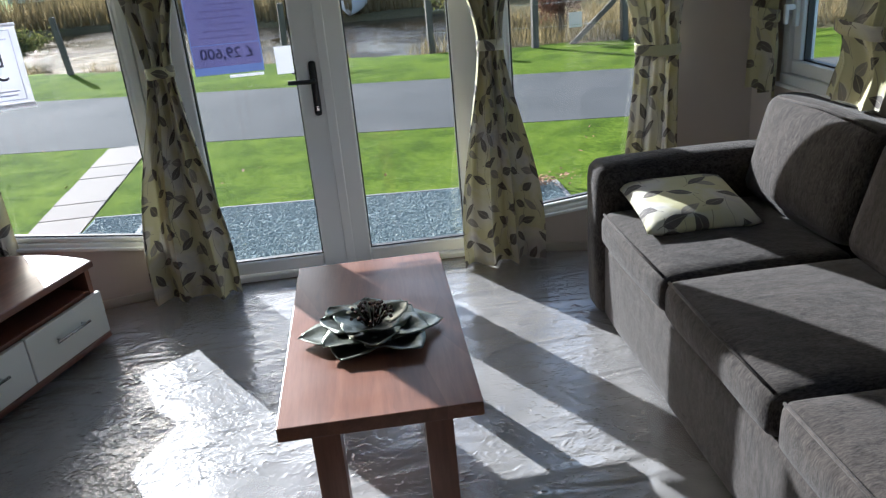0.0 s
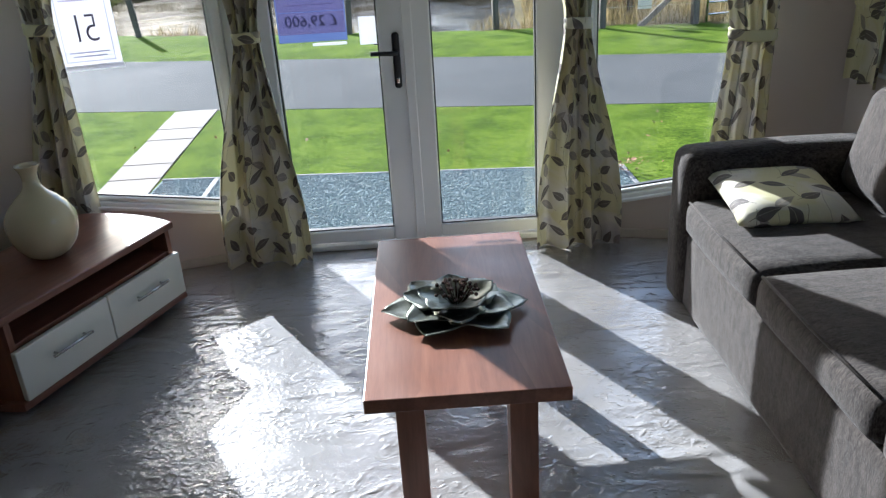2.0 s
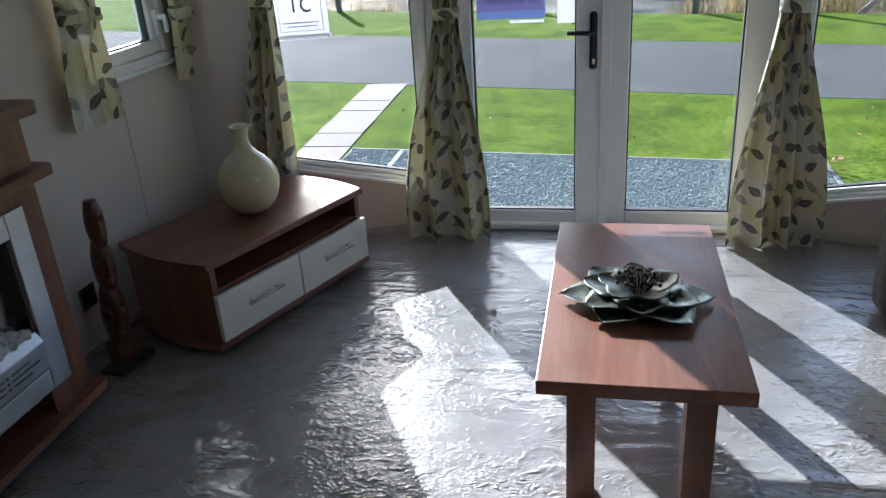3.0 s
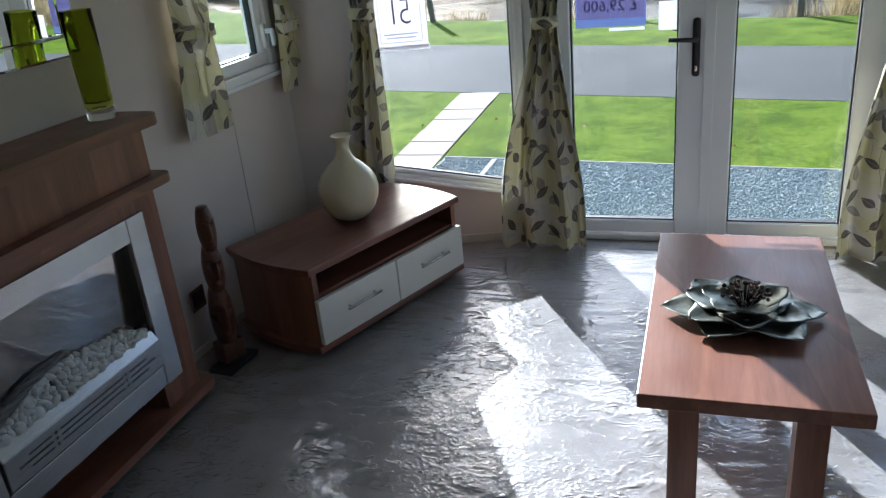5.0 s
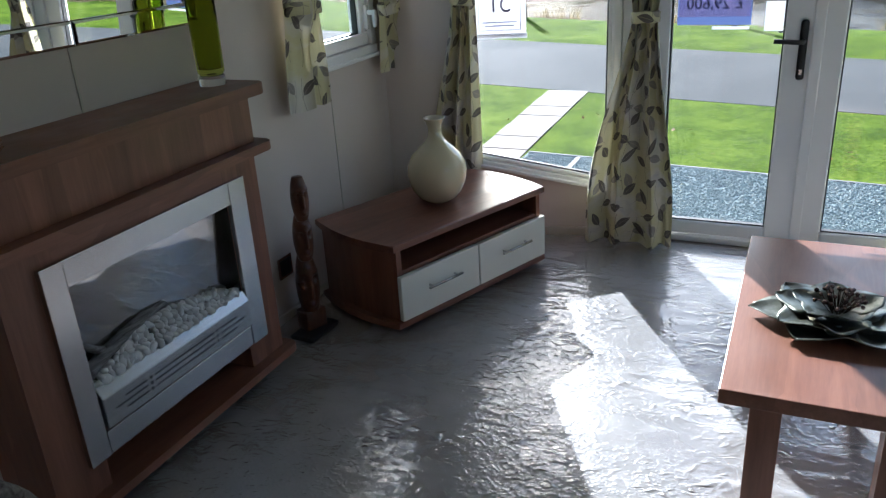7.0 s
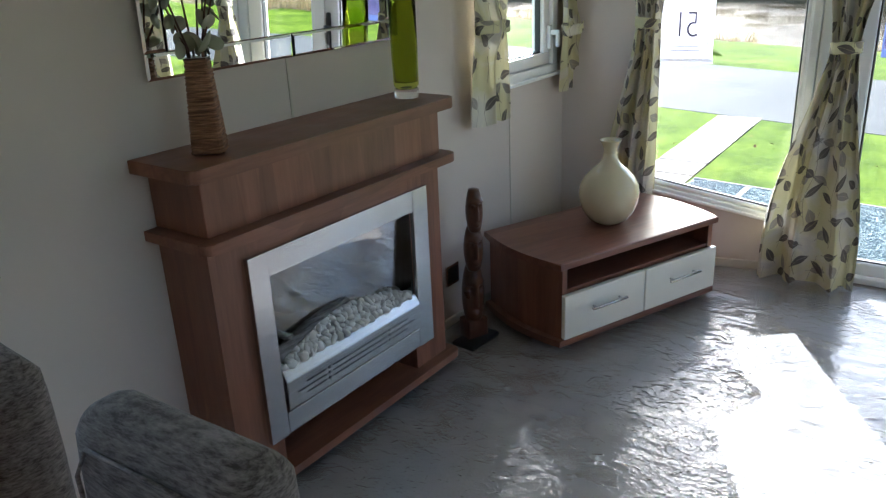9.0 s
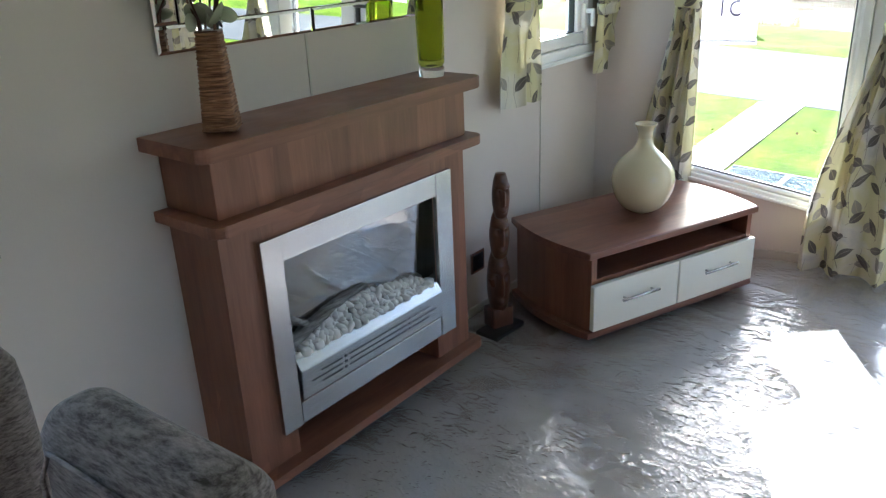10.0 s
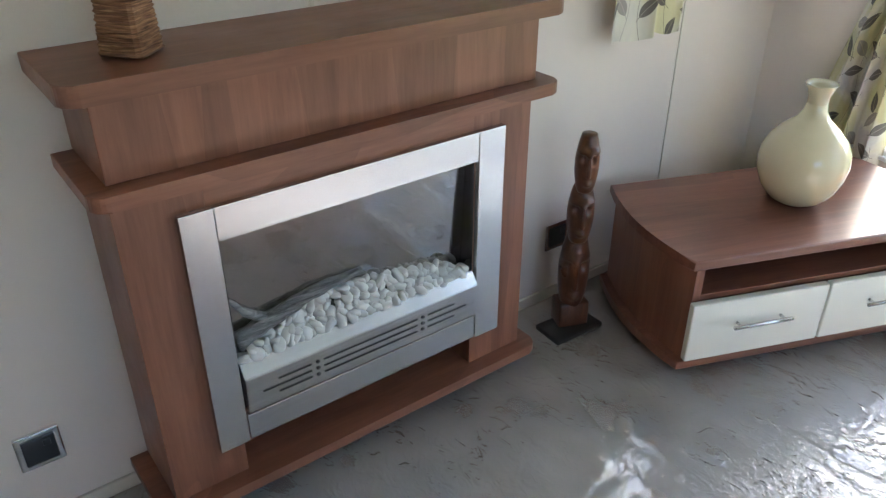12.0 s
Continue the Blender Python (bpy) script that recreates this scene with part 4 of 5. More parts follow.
part("mantel_shelf", prism(bmesh.new(), shelf_outline(XL + 0.002, -1.460, -2.490, -1.482), 0.934, 0.968, 0.003), WOOD_Y, fire)
part("lower_shelf", prism(bmesh.new(), shelf_outline(XL + 0.002, -1.460, -2.482, -1.484), 0.762, 0.790, 0.003), WOOD_Y, fire)
part("upper_box", boxes((XL + 0.002, -1.500, -2.446, -1.528, 0.7905, 0.9335), bevel=0.003), WOOD_Z, fire)
part("hearth_board", prism(bmesh.new(), shelf_outline(XL + 0.002, -1.472, -2.486, -1.488), 0.052, 0.078, 0.003), WOOD_Y, fire)
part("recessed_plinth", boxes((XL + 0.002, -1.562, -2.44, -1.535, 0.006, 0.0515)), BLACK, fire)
part("jamb", boxes((XL + 0.002, FX, -2.448, -2.292, 0.0785, 0.7615), bevel=0.0006), WOOD_Z, fire)
part("jamb", boxes((XL + 0.002, FX, -1.690, -1.527, 0.0785, 0.7615), bevel=0.0006), WOOD_Z, fire)
part("lintel", boxes((XL + 0.002, FX, -2.2919, -1.6901, 0.655, 0.7612), bevel=0.0004), WOOD_Y, fire)
part("back_panel", boxes((XL + 0.002, XL + 0.012, -2.291, -1.691, 0.0785, 0.654)), WOOD_Y, fire)
S0, S1 = -1.511, -1.495
part("frame_strip", boxes((S0, S1, -2.347, -2.284, 0.166, 0.706), bevel=0.0015), STEEL, fire, "brushed steel upright")
part("frame_strip", boxes((S0, S1, -1.686, -1.613, 0.166, 0.706), bevel=0.0015), STEEL, fire, "brushed steel upright")
part("frame_strip", boxes((S0, S1 - 0.001, -2.283, -1.687, 0.638, 0.706), bevel=0.0015), STEEL, fire, "brushed steel top bar")
part("frame_strip", boxes((S0, S1 - 0.001, -2.281, -1.689, 0.168, 0.232), bevel=0.0015), STEEL, fire, "brushed steel bottom bar")
# the vented ledge: a front face that tilts back into a sloping top
bm = bmesh.new()
prof = [(-1.530, 0.242), (-1.488, 0.242), (-1.484, 0.328), (-1.504, 0.357), (-1.530, 0.359)]
a = [bm.verts.new((x, -2.279, z)) for x, z in prof]
b = [bm.verts.new((x, -1.691, z)) for x, z in prof]
bm.faces.new(a)
bm.faces.new(b[::-1])
for i in range(5):
    bm.faces.new((a[i], b[i], b[(i + 1) % 5], a[(i + 1) % 5]))
bmesh.ops.recalc_face_normals(bm, faces=bm.faces)
bmesh.ops.bevel(bm, geom=bm.edges[:], offset=0.0015, segments=2, affect="EDGES")
ledge = part("vent_ledge", bm, STEEL, fire, "brushed steel vented ledge")


def slot_x(z):
    return -1.488 + 0.004 * (z - 0.242) / 0.086


for z in (0.268, 0.285, 0.302):
    short = 0.075 if z != 0.285 else 0.11
    for y0, y1 in ((-2.135 - short, -2.135), (-2.105, -1.865), (-1.835, -1.835 + short)):
        part("vent_slot", boxes((slot_x(z) - 0.002, slot_x(z) + 0.0012, y0, y1, z - 0.002, z + 0.002)), BLACK, ledge)
    for yc in (-2.120, -1.850):
        part("vent_dot", boxes((slot_x(z) - 0.002, slot_x(z) + 0.0012, yc - 0.0045, yc + 0.0045, z - 0.0045, z + 0.0045), bevel=0.003), BLACK, ledge)
# firebox behind the frame
part("side_lining", boxes((-1.665, -1.5115, -2.283, -2.277, 0.240, 0.654)), BLACKGLASS, fire, "glossy black lining")
part("side_lining", boxes((-1.665, -1.5115, -1.693, -1.687, 0.240, 0.654)), BLACKGLASS, fire, "glossy black lining")
part("firebox", boxes((-1.665, -1.5115, -2.276, -1.694, 0.648, 0.654), (-1.665, -1.531, -2.276, -1.694, 0.240, 0.250), (-1.672, -1.666, -2.283, -1.687, 0.240, 0.654)), BLACK, fire, "black firebox lining")
part("reflector", boxes((-0.005, 0.0, -2.275, -1.695, 0.0, 0.346), m=pose(-1.553, 0, 0.30, 0, 3.4, 0)), DARKMIRROR, fire, "smoked mirror back")


def bed_height(x, y):
    """The heap of fuel: low at the ledge, rising backwards, highest left of the middle."""
    u = (y + 2.275) / 0.58
    return 0.346 + (-1.508 - x) / 0.042 * (0.010 + 0.062 * math.sin(math.pi * min(1, max(0, u)) ** 0.78))


bm = bmesh.new()
rows = [[bm.verts.new((x, y, bed_height(x, y) + 0.003 * noise.noise(Vector((x * 60, y * 60, 1))))) for y in (-2.275 + 0.58 * i / 40 for i in range(41))] for x in (-1.514 - 0.037 * j / 6 for j in range(7))]
for p, q in zip(rows, rows[1:]):
    for i in range(40):
        bm.faces.new((p[i], p[i + 1], q[i + 1], q[i]))
part("fuel_bed", bm, LOGMAT, fire, smooth=True)
bm = bmesh.new()
tube(bm, [(-1.533 - 0.008 * t, -2.270 + 0.30 * t, 0.386 + 0.058 * math.sin(1.7 * t)) for t in (i / 26 for i in range(27))], 0.021, 28, r1=0.008)
tube(bm, [(-1.540, -2.185 - 0.085 * t, 0.412 + 0.012 * t + 0.062 * t * t) for t in (i / 8 for i in range(9))], 0.016, 14, r1=0.004)
for v in bm.verts:
    v.co += noise.noise_vector(Vector((v.co.x * 130, v.co.y * 18, v.co.z * 130))) * 0.005 + noise.noise_vector(v.co * 40) * 0.004
part("log", bm, LOGMAT, fire, "grey ash-coloured imitation log", smooth=True)
shapes = []
rnd = random.Random(9)
for k in range(9):
    bm = bmesh.new()
    bmesh.ops.create_icosphere(bm, subdivisions=2, radius=1)
    slim = 0.7 + 0.6 * (k % 3) / 2
    for v in bm.verts:
        d = noise.noise_vector(v.co * 0.9 + Vector((k * 9.3, 0, 0)))
        q = Vector([math.copysign(abs(c) ** 0.8, c) for c in v.co])
        v.co = Vector((q.x * 0.0165, q.y * 0.0125 * slim, q.z * 0.0088)) + d * 0.0048
    shapes.append(mesh_of("pebble", bm, PEBBLE, True))
for row in range(7):
    x = -1.507 - 0.0062 * row
    y = (-2.266 if row < 3 else -2.262 + 0.03 * (row - 2)) + 0.006 * (row % 2)
    while y < -1.702 - 0.012 * max(0, row - 3):
        ob = new("pebble", rnd.choice(shapes))
        ob.parent = fire
        lift = bed_height(x, y) + 0.008 + rnd.uniform(-0.002, 0.005)
        if row == 0:
            lift = 0.364
        ob.matrix_basis = Matrix.Translation(Vector((x + rnd.uniform(-0.004, 0.004), y, lift)) - ORIGIN[fire.name]) @ pose(0, 0, 0, rnd.uniform(-55, 55), rnd.uniform(-55, 55), rnd.uniform(0, 360)) @ Matrix.Scale(rnd.uniform(0.8, 1.15), 4)
        y += rnd.uniform(0.019, 0.028)

# ---- things on the mantel ----
m = Mat("green_glass", 0.03, color=(0.52, 0.58, 0.12))
m.p.inputs["Transmission Weight"].default_value = 1.0
m.p.inputs["IOR"].default_value = 1.08
GREENGLASS = m.m
m = Mat("clear_glass", 0.02, color=(0.95, 0.97, 0.95))
m.p.inputs["Transmission Weight"].default_value = 1.0
CLEARGLASS = m.m


gv = thing("glass_vase", "tall green glass vase with thick clear foot on the mantel", "vase", at=(-1.585, -1.572, 0.969), turn=14, local=True)
bm = bmesh.new()
prof = [(0.040, 0.032), (0.047, 0.040), (0.049, 0.150), (0.050, 0.298), (0.046, 0.298), (0.044, 0.150), (0.040, 0.050), (0.01, 0.046)]
lathe(bm, [(r * 0.84, z) for r, z in prof], n=40)
part("bowl", bm, GREENGLASS, gv, "lime green glass", smooth=True)
part("foot", lathe(bmesh.new(), [(0.034, 0.0), (0.0385, 0.003), (0.039, 0.028), (0.034, 0.0315)], n=40), CLEARGLASS, gv, "thick clear glass foot", smooth=True)

m = Mat("woven_fibre", 0.75)
bands = m.noise((20, 20, 330), 3, 0.6, 0.4)
m.color(m.ramp(bands, [(0.33, (0.085, 0.036, 0.018)), (0.5, (0.22, 0.105, 0.055)), (0.66, (0.38, 0.21, 0.115))]))
m.normal(m.bump(bands, 0.9, 0.004))
WOVEN = m.m
wv = thing("woven_vase", "tapered square brown vase wound with fibre, holding round-leaved stems", "vase", at=(-1.574, -2.345, 0.969), turn=40, local=True)
bm = bmesh.new()
rings, nn = [], 32
for k in range(61):
    t = k / 60
    rr = 0.038 - 0.0125 * t + (0.0016 if k % 2 else -0.0006) + 0.0008 * math.sin(k * 1.7)
    ring = []
    for i in range(nn):
        a = 2 * math.pi * i / nn + math.pi / nn
        c, q = math.cos(a), math.sin(a)
        g = rr / (abs(c) ** 9 + abs(q) ** 9) ** (1 / 9)
        ring.append(bm.verts.new((g * c, g * q, 0.003 + 0.215 * t + 0.001 * math.sin(3 * a + k))))
    rings.append(ring)
for a, b in zip(rings, rings[1:]):
    for i in range(nn):
        bm.faces.new((a[i], a[(i + 1) % nn], b[(i + 1) % nn], b[i]))
bm.faces.new(rings[0][::-1])
bm.faces.new(rings[-1])
part("body", bm, WOVEN, wv)
part("rim", boxes((-0.0255, 0.0255, -0.0255, 0.0255, 0.2185, 0.222), bevel=0.001), CARVED, wv)
bm = bmesh.new()
tube(bm, [(0.02, 0.0, 0.215), (0.02, 0.004, 0.232), (0.022, 0.016, 0.236), (0.024, 0.026, 0.225)], 0.003, 6)
part("fibre_loop", bm, SEAL, wv)
m = by_object("eucalyptus_leaf", [(0.0, (0.22, 0.24, 0.15)), (1.0, (0.44, 0.44, 0.33))], 0.6, 20)
rnd = random.Random(3)
for k in range(7):
    a, lean = rnd.uniform(0, 6.28), rnd.uniform(0.05, 0.16)
    pts = [Vector((0.012 * math.cos(a), 0.012 * math.sin(a), 0.05)), Vector((0.02 * math.cos(a), 0.02 * math.sin(a), 0.24)), Vector((lean * 0.6 * math.cos(a), lean * 0.8 * math.sin(a), 0.40)),
           Vector((lean * math.cos(a) * 0.8, lean * 1.5 * math.sin(a), 0.54))]
    st = part("stem", tube(bmesh.new(), pts, 0.0035, 6, r1=0.0015), CARVED, wv, "dark brown stem", smooth=True)
    for q in range(7):
        t = 0.35 + 0.65 * q / 6
        i = min(2, int(t * 3))
        p = pts[i].lerp(pts[i + 1], t * 3 - i)
        bm = bmesh.new()
        r = bmesh.ops.create_circle(bm, cap_ends=True, segments=14, radius=rnd.uniform(0.016, 0.027))
        mm = Matrix.Translation(p + Vector((rnd.uniform(-0.025, 0.025), rnd.uniform(-0.03, 0.03), rnd.uniform(-0.01, 0.015)))) @ pose(0, 0, 0, rnd.uniform(40, 130), rnd.uniform(-40, 40), rnd.uniform(0, 180))
        bmesh.ops.extrude_face_region(bm, geom=bm.faces[:])
        for j, v in enumerate(bm.verts):
            v.co.z += 0.0012 if j >= 14 else 0
            v.co.z += 6 * (v.co.x ** 2)
            v.co = mm @ v.co
        part("leaf", bm, m, st, "round grey-green leaf", smooth=True)

# ---- mirror ----
mir = thing("wall_mirror", "large bright rectangular mirror hanging above the mantel shelf", "mirror", at=(XL + 0.02, -1.93, 1.15))
mir.matrix_basis = pose(XL + 0.02, -1.93, 1.15, 0, 2.2, 0)      # hung leaning a little forwards
MY0, MY1, MZ0, MZ1, MW = -2.406, -1.474, 1.136, 1.78, 0.062
part("backing", boxes((XL + 0.002, XL + 0.012, MY0 + 0.01, MY1 - 0.01, MZ0 + 0.01, MZ1 - 0.01)), BLACK, mir)
part("centre_glass", boxes((XL + 0.013, XL + 0.018, MY0 + MW + 0.002, MY1 - MW - 0.002, MZ0 + MW + 0.002, MZ1 - MW - 0.002), bevel=0.0015), MIRROR, mir)


def bevel_strip(y0, y1, z0, z1):
    """Mirror strip with wide bevels."""
    bm = bmesh.new()
    bv = 0.007
    lo = [bm.verts.new((XL + 0.013, y, z)) for y, z in ((y0, z0), (y1, z0), (y1, z1), (y0, z1))]
    hi = [bm.verts.new((XL + 0.0165, y, z)) for y, z in ((y0 + bv, z0 + bv), (y1 - bv, z0 + bv), (y1 - bv, z1 - bv), (y0 + bv, z1 - bv))]
    bm.faces.new(hi)
    bm.faces.new(lo[::-1])
    for i in range(4):
        bm.faces.new((lo[i], lo[(i + 1) % 4], hi[(i + 1) % 4], hi[i]))
    return bm


half = (MY0 + MY1) / 2
for y0, y1, z0, z1 in ((MY0, half - 0.001, MZ0, MZ0 + MW), (half + 0.001, MY1, MZ0, MZ0 + MW), (MY0, half - 0.001, MZ1 - MW, MZ1), (half + 0.001, MY1, MZ1 - MW, MZ1),
                       (MY0, MY0 + MW, MZ0 + MW + 0.002, MZ1 - MW - 0.002), (MY1 - MW, MY1, MZ0 + MW + 0.002, MZ1 - MW - 0.002)):
    part("mirror_strip", bevel_strip(y0, y1, z0, z1), MIRROR, mir, "bevelled mirror strip")

# ---- carved figure on a black foot, one piece ----
bm = bmesh.new()
SXc, SYc = -1.552, -1.290
mm = pose(SXc, SYc, 0, 0, 0, -38)
foot_at = pose(-1.535, -1.303, 0, 0, 0, -3)
box(bm, -0.049, 0.049, -0.084, 0.084, 0.006, 0.024, 0.004, m=foot_at, slot=1)
box(bm, -0.034, 0.034, -0.044, 0.044, 0.018, 0.096, 0.006, m=pose(-1.552, -1.288, 0, 0, 0, -22))


def stacked_head(bm, cx, cy, z0, z1, rx, ry):
    n, nv = 44, 34
    rings = []
    for j in range(nv + 1):
        t = j / nv
        r = 0.62 + 0.38 * math.sin(math.pi * min(1, t * 1.02)) ** 0.8 if 0 < t < 1 else 0.60
        ring = []
        for i in range(n):
            a = 2 * math.pi * i / n
            c, s = math.cos(a), math.sin(a)
            front = max(0.0, c)
            nose = 0.015 * math.exp(-(s / 0.16) ** 2) * (front > 0) * (0.32 < t < 0.72)
            brow = 0.013 * math.exp(-((t - 0.74) / 0.05) ** 2) * front
            eye = -0.016 * math.exp(-((t - 0.62) / 0.06) ** 2) * math.exp(-((abs(s) - 0.45) / 0.2) ** 2) * front
            mouth = 0.012 * math.exp(-((t - 0.2) / 0.06) ** 2) * math.exp(-(s / 0.4) ** 2) * front
            k = nose + brow + eye + mouth
            ring.append(bm.verts.new(mm @ Vector((cx + (rx * r + k) * c, cy + (ry * r + k * 0.6) * s, z0 + (z1 - z0) * t))))
        rings.append(ring)
    for a, b in zip(rings, rings[1:]):
        for i in range(n):
            bm.faces.new((a[i], a[(i + 1) % n], b[(i + 1) % n], b[i]))
    bm.faces.new(rings[0][::-1])
    bm.faces.new(rings[-1])


stacked_head(bm, 0.006, 0.0, 0.080, 0.310, 0.040, 0.043)
stacked_head(bm, 0.026, 0.0, 0.298, 0.468, 0.035, 0.036)
stacked_head(bm, 0.048, 0.0, 0.455, 0.612, 0.031, 0.031)
for f in bm.faces:
    f.material_index = 1 if f.calc_center_median().z < 0.0245 else 0
solid("carved_statue", bm, [CARVED, BLACK], "dark carved wooden totem of stacked faces on a black foot", "statue", smooth=True)


# ---- wall sockets ----
def socket(yc, zc, label):
    s = thing("wall_socket", label, "socket", at=(XL, yc, zc), group="wall sockets")
    part("plate", boxes((XL + 0.001, XL + 0.010, yc - 0.043, yc + 0.043, zc - 0.043, zc + 0.043), bevel=0.004), CHROME, s)
    part("insert", boxes((XL + 0.0095, XL + 0.013, yc - 0.031, yc + 0.031, zc - 0.031, zc + 0.031), bevel=0.003), BLACK, s, "black socket face")
    part("rocker", boxes((XL + 0.0125, XL + 0.016, yc + 0.008, yc + 0.022, zc + 0.008, zc + 0.024), bevel=0.002), BLACK, s)


socket(-2.641, 0.198, "square chrome wall socket with black insert")
socket(-1.219, 0.214, "square chrome wall socket with black insert")


# ---- dining chairs ----
def dining_chair(m):
    """Back plane at local y=0, seat towards -y, base at the origin."""
    ch = thing("dining_chair", "upholstered grey chenille dining chair with a tall rounded back", "chair", local=True, group="dining chairs")
    part("backrest", padded(-0.175, 0.175, -0.045, 0.045, 0.42, 0.942, 0.035, (0.0, 0.012, 0.008), 11, seed=31), CHAIRCLOTH, ch, smooth=True)
    part("seat", padded(-0.215, 0.215, -0.46, -0.01, 0.40, 0.485, 0.03, (0.0, 0.0, 0.012), 9, seed=32), CHAIRCLOTH, ch, smooth=True)
    part("piping", tube(bmesh.new(), [(-0.14, -0.047, 0.46), (-0.148, -0.05, 0.872), (-0.11, -0.05, 0.916), (0.11, -0.05, 0.916), (0.148, -0.05, 0.872), (0.14, -0.047, 0.46)], 0.003, 6), CHAIRCLOTH, ch, "corded seam", smooth=True)
    for x in (-0.18, 0.18):
        for y in (-0.42, 0.0):
            part("leg", boxes((x - 0.02, x + 0.02, y - 0.02, y + 0.02, 0.0, 0.41), bevel=0.004), WOOD_Z, ch)
    ch.matrix_basis = m
    return ch


chair = dining_chair(pose(-0.682, -3.11, 0.006, 0, 0, 2) @ Matrix.Scale(0.80, 4, (1, 0, 0)))
copy_thing(chair, pose(-1.075, -3.135, 0.006, 0, 0, -4) @ Matrix.Scale(0.84, 4, (1, 0, 0)))

# ---- signs on the glass, their printed sides turned outwards ----
SIGNBLUE = backlit("sign_blue", (0.23, 0.275, 0.42), 0.75)


def clear_print(name, tint, cover=0.12):
    """Ink on thin film: tints the light that passes, scatters little."""
    m = Mat(name, 0.6, color=tint)
    tr = m.n("ShaderNodeBsdfTransparent")
    tr.inputs[0].default_value = (*tint, 1)
    mx = m.n("ShaderNodeMixShader")
    mx.inputs[0].default_value = cover
    m.link(tr.outputs[0], mx.inputs[1])
    m.link(m.p.outputs[0], mx.inputs[2])
    m.link(mx.outputs[0], m.out.inputs[0])
    return m.m


SIGNPALE = clear_print("sign_lilac_print", (0.99, 0.86, 0.92), 0.18)
SIGNLINE = clear_print("sign_faint_print", (0.93, 0.90, 0.95), 0.06)
CARDLINE = backlit("card_lilac_print", (0.60, 0.59, 0.74), 0.6)
CARDINK = painted("card_ink", (0.16, 0.15, 0.24), 0.6, 0.05)
INK = painted("sign_ink", (0.10, 0.09, 0.16), 0.6, 0.05)


def lettering(text, size, m, mat, parent, name="lettering", thin=0.0, spacing=1.0):
    cu = bpy.data.curves.new(name, "FONT")
    cu.body, cu.size, cu.extrude, cu.offset = text, size, 0.0003, -thin
    cu.align_x, cu.align_y, cu.space_character = "CENTER", "CENTER", spacing
    tmp = bpy.data.objects.new("tmp_text", cu)
    scene.collection.objects.link(tmp)
    bpy.context.view_layer.update()
    me = bpy.data.meshes.new_from_object(tmp.evaluated_get(bpy.context.evaluated_depsgraph_get()))
    bpy.data.objects.remove(tmp)
    bpy.data.curves.remove(cu)
    me.name = name
    me.transform(m)
    me.transform(Matrix.Translation(-ORIGIN[parent.name]))
    me.materials.clear()
    me.materials.append(mat)
    ob = new(name, me)
    ob.parent = parent
    return ob


def back_to_room(x, y, z, turn=0):
    """Lettering whose reading side faces outdoors, seen reversed from the room."""
    return pose(x, y, z, 90, 0, 180 + turn)


price = thing("price_sign", "blue price sheet taped to the door glass, seen from behind", "sign", at=(-0.340, 0.003, 0.93))
YS = 0.0028
part("sheet", boxes((-0.482, -0.198, YS - 0.0012, YS, 0.936, 1.36)), SIGNBLUE, price)
part("price_panel", boxes((-0.477, -0.203, YS - 0.0022, YS - 0.0014, 0.968, 1.055)), SIGNPALE, price)
part("text_panel", boxes((-0.477, -0.203, YS - 0.0022, YS - 0.0014, 1.058, 1.355)), SIGNPALE, price)
lettering("£ 29,600", 0.062, back_to_room(-0.340, YS - 0.0028, 1.018), INK, price)
for k in range(9):
    zz = 1.082 + 0.026 * k
    part("text_line", boxes((-0.44 + 0.02 * (k % 3), -0.245 - 0.015 * (k % 2), YS - 0.0030, YS - 0.0024, zz, zz + 0.005)), SIGNLINE, price)
solid("paper_strip", boxes((-0.345, -0.203, YS - 0.0012, YS, 0.918, 0.930)), PAPER, "narrow white paper strip taped to the door glass", "paper")
solid("paper_card", boxes((-0.148, -0.078, YS - 0.0012, YS, 0.912, 1.025)), PAPER, "small white card taped to the door glass", "paper")

mbay = M_BL
plot = thing("number_sign", "white plot-number card taped to the bay window glass, seen from behind", "sign", at=tuple(mbay @ Vector((0.5, 0.02, 0.92))))
bx0, bx1 = 0.405, 0.632
part("card", boxes((bx0, bx1, 0.0245, 0.0262, 0.908, 1.222), m=mbay), PAPER, plot)
BAYT = math.degrees(math.atan2(POST_L[1] - CORNER_L[1], POST_L[0] - CORNER_L[0]))
part("border", boxes((bx0 + 0.022, bx0 + 0.025, 0.0235, 0.0240, 0.938, 1.198), (bx1 - 0.025, bx1 - 0.022, 0.0235, 0.0240, 0.938, 1.198), (bx0 + 0.022, bx1 - 0.022, 0.0235, 0.0240, 0.935, 0.938), (bx0 + 0.022, bx1 - 0.022, 0.0235, 0.0240, 1.198, 1.201), m=mbay), CARDLINE, plot, "thin lilac border line")
lettering("51", 0.155, mbay @ pose((bx0 + bx1) / 2, 0.0230, 1.057, 90, 0, 180) @ Matrix.Scale(0.80, 4, (1, 0, 0)), CARDINK, plot, thin=0.0026, spacing=0.80)
for z0, z1 in ((0.902, 0.922), (1.212, 1.226)):
    part("curled_edge", boxes((bx0 - 0.004, bx1 + 0.004, 0.022, 0.0243, z0, z1), bevel=0.001, m=mbay), PAPER, plot, "curled white edge")
for a0, z0 in ((0.04, 0.968), (0.05, 0.953), (0.04, 1.165)):
    part("text_line", boxes((bx0 + a0, bx1 - a0, 0.0235, 0.0240, z0, z0 + 0.005), m=mbay), CARDLINE, plot)

# ---- outdoors ----
GZ = -0.60


def near_road(x):
    return 5.44 - 0.215 * x


def far_road(x):
    return 8.82 - 0.29 * x


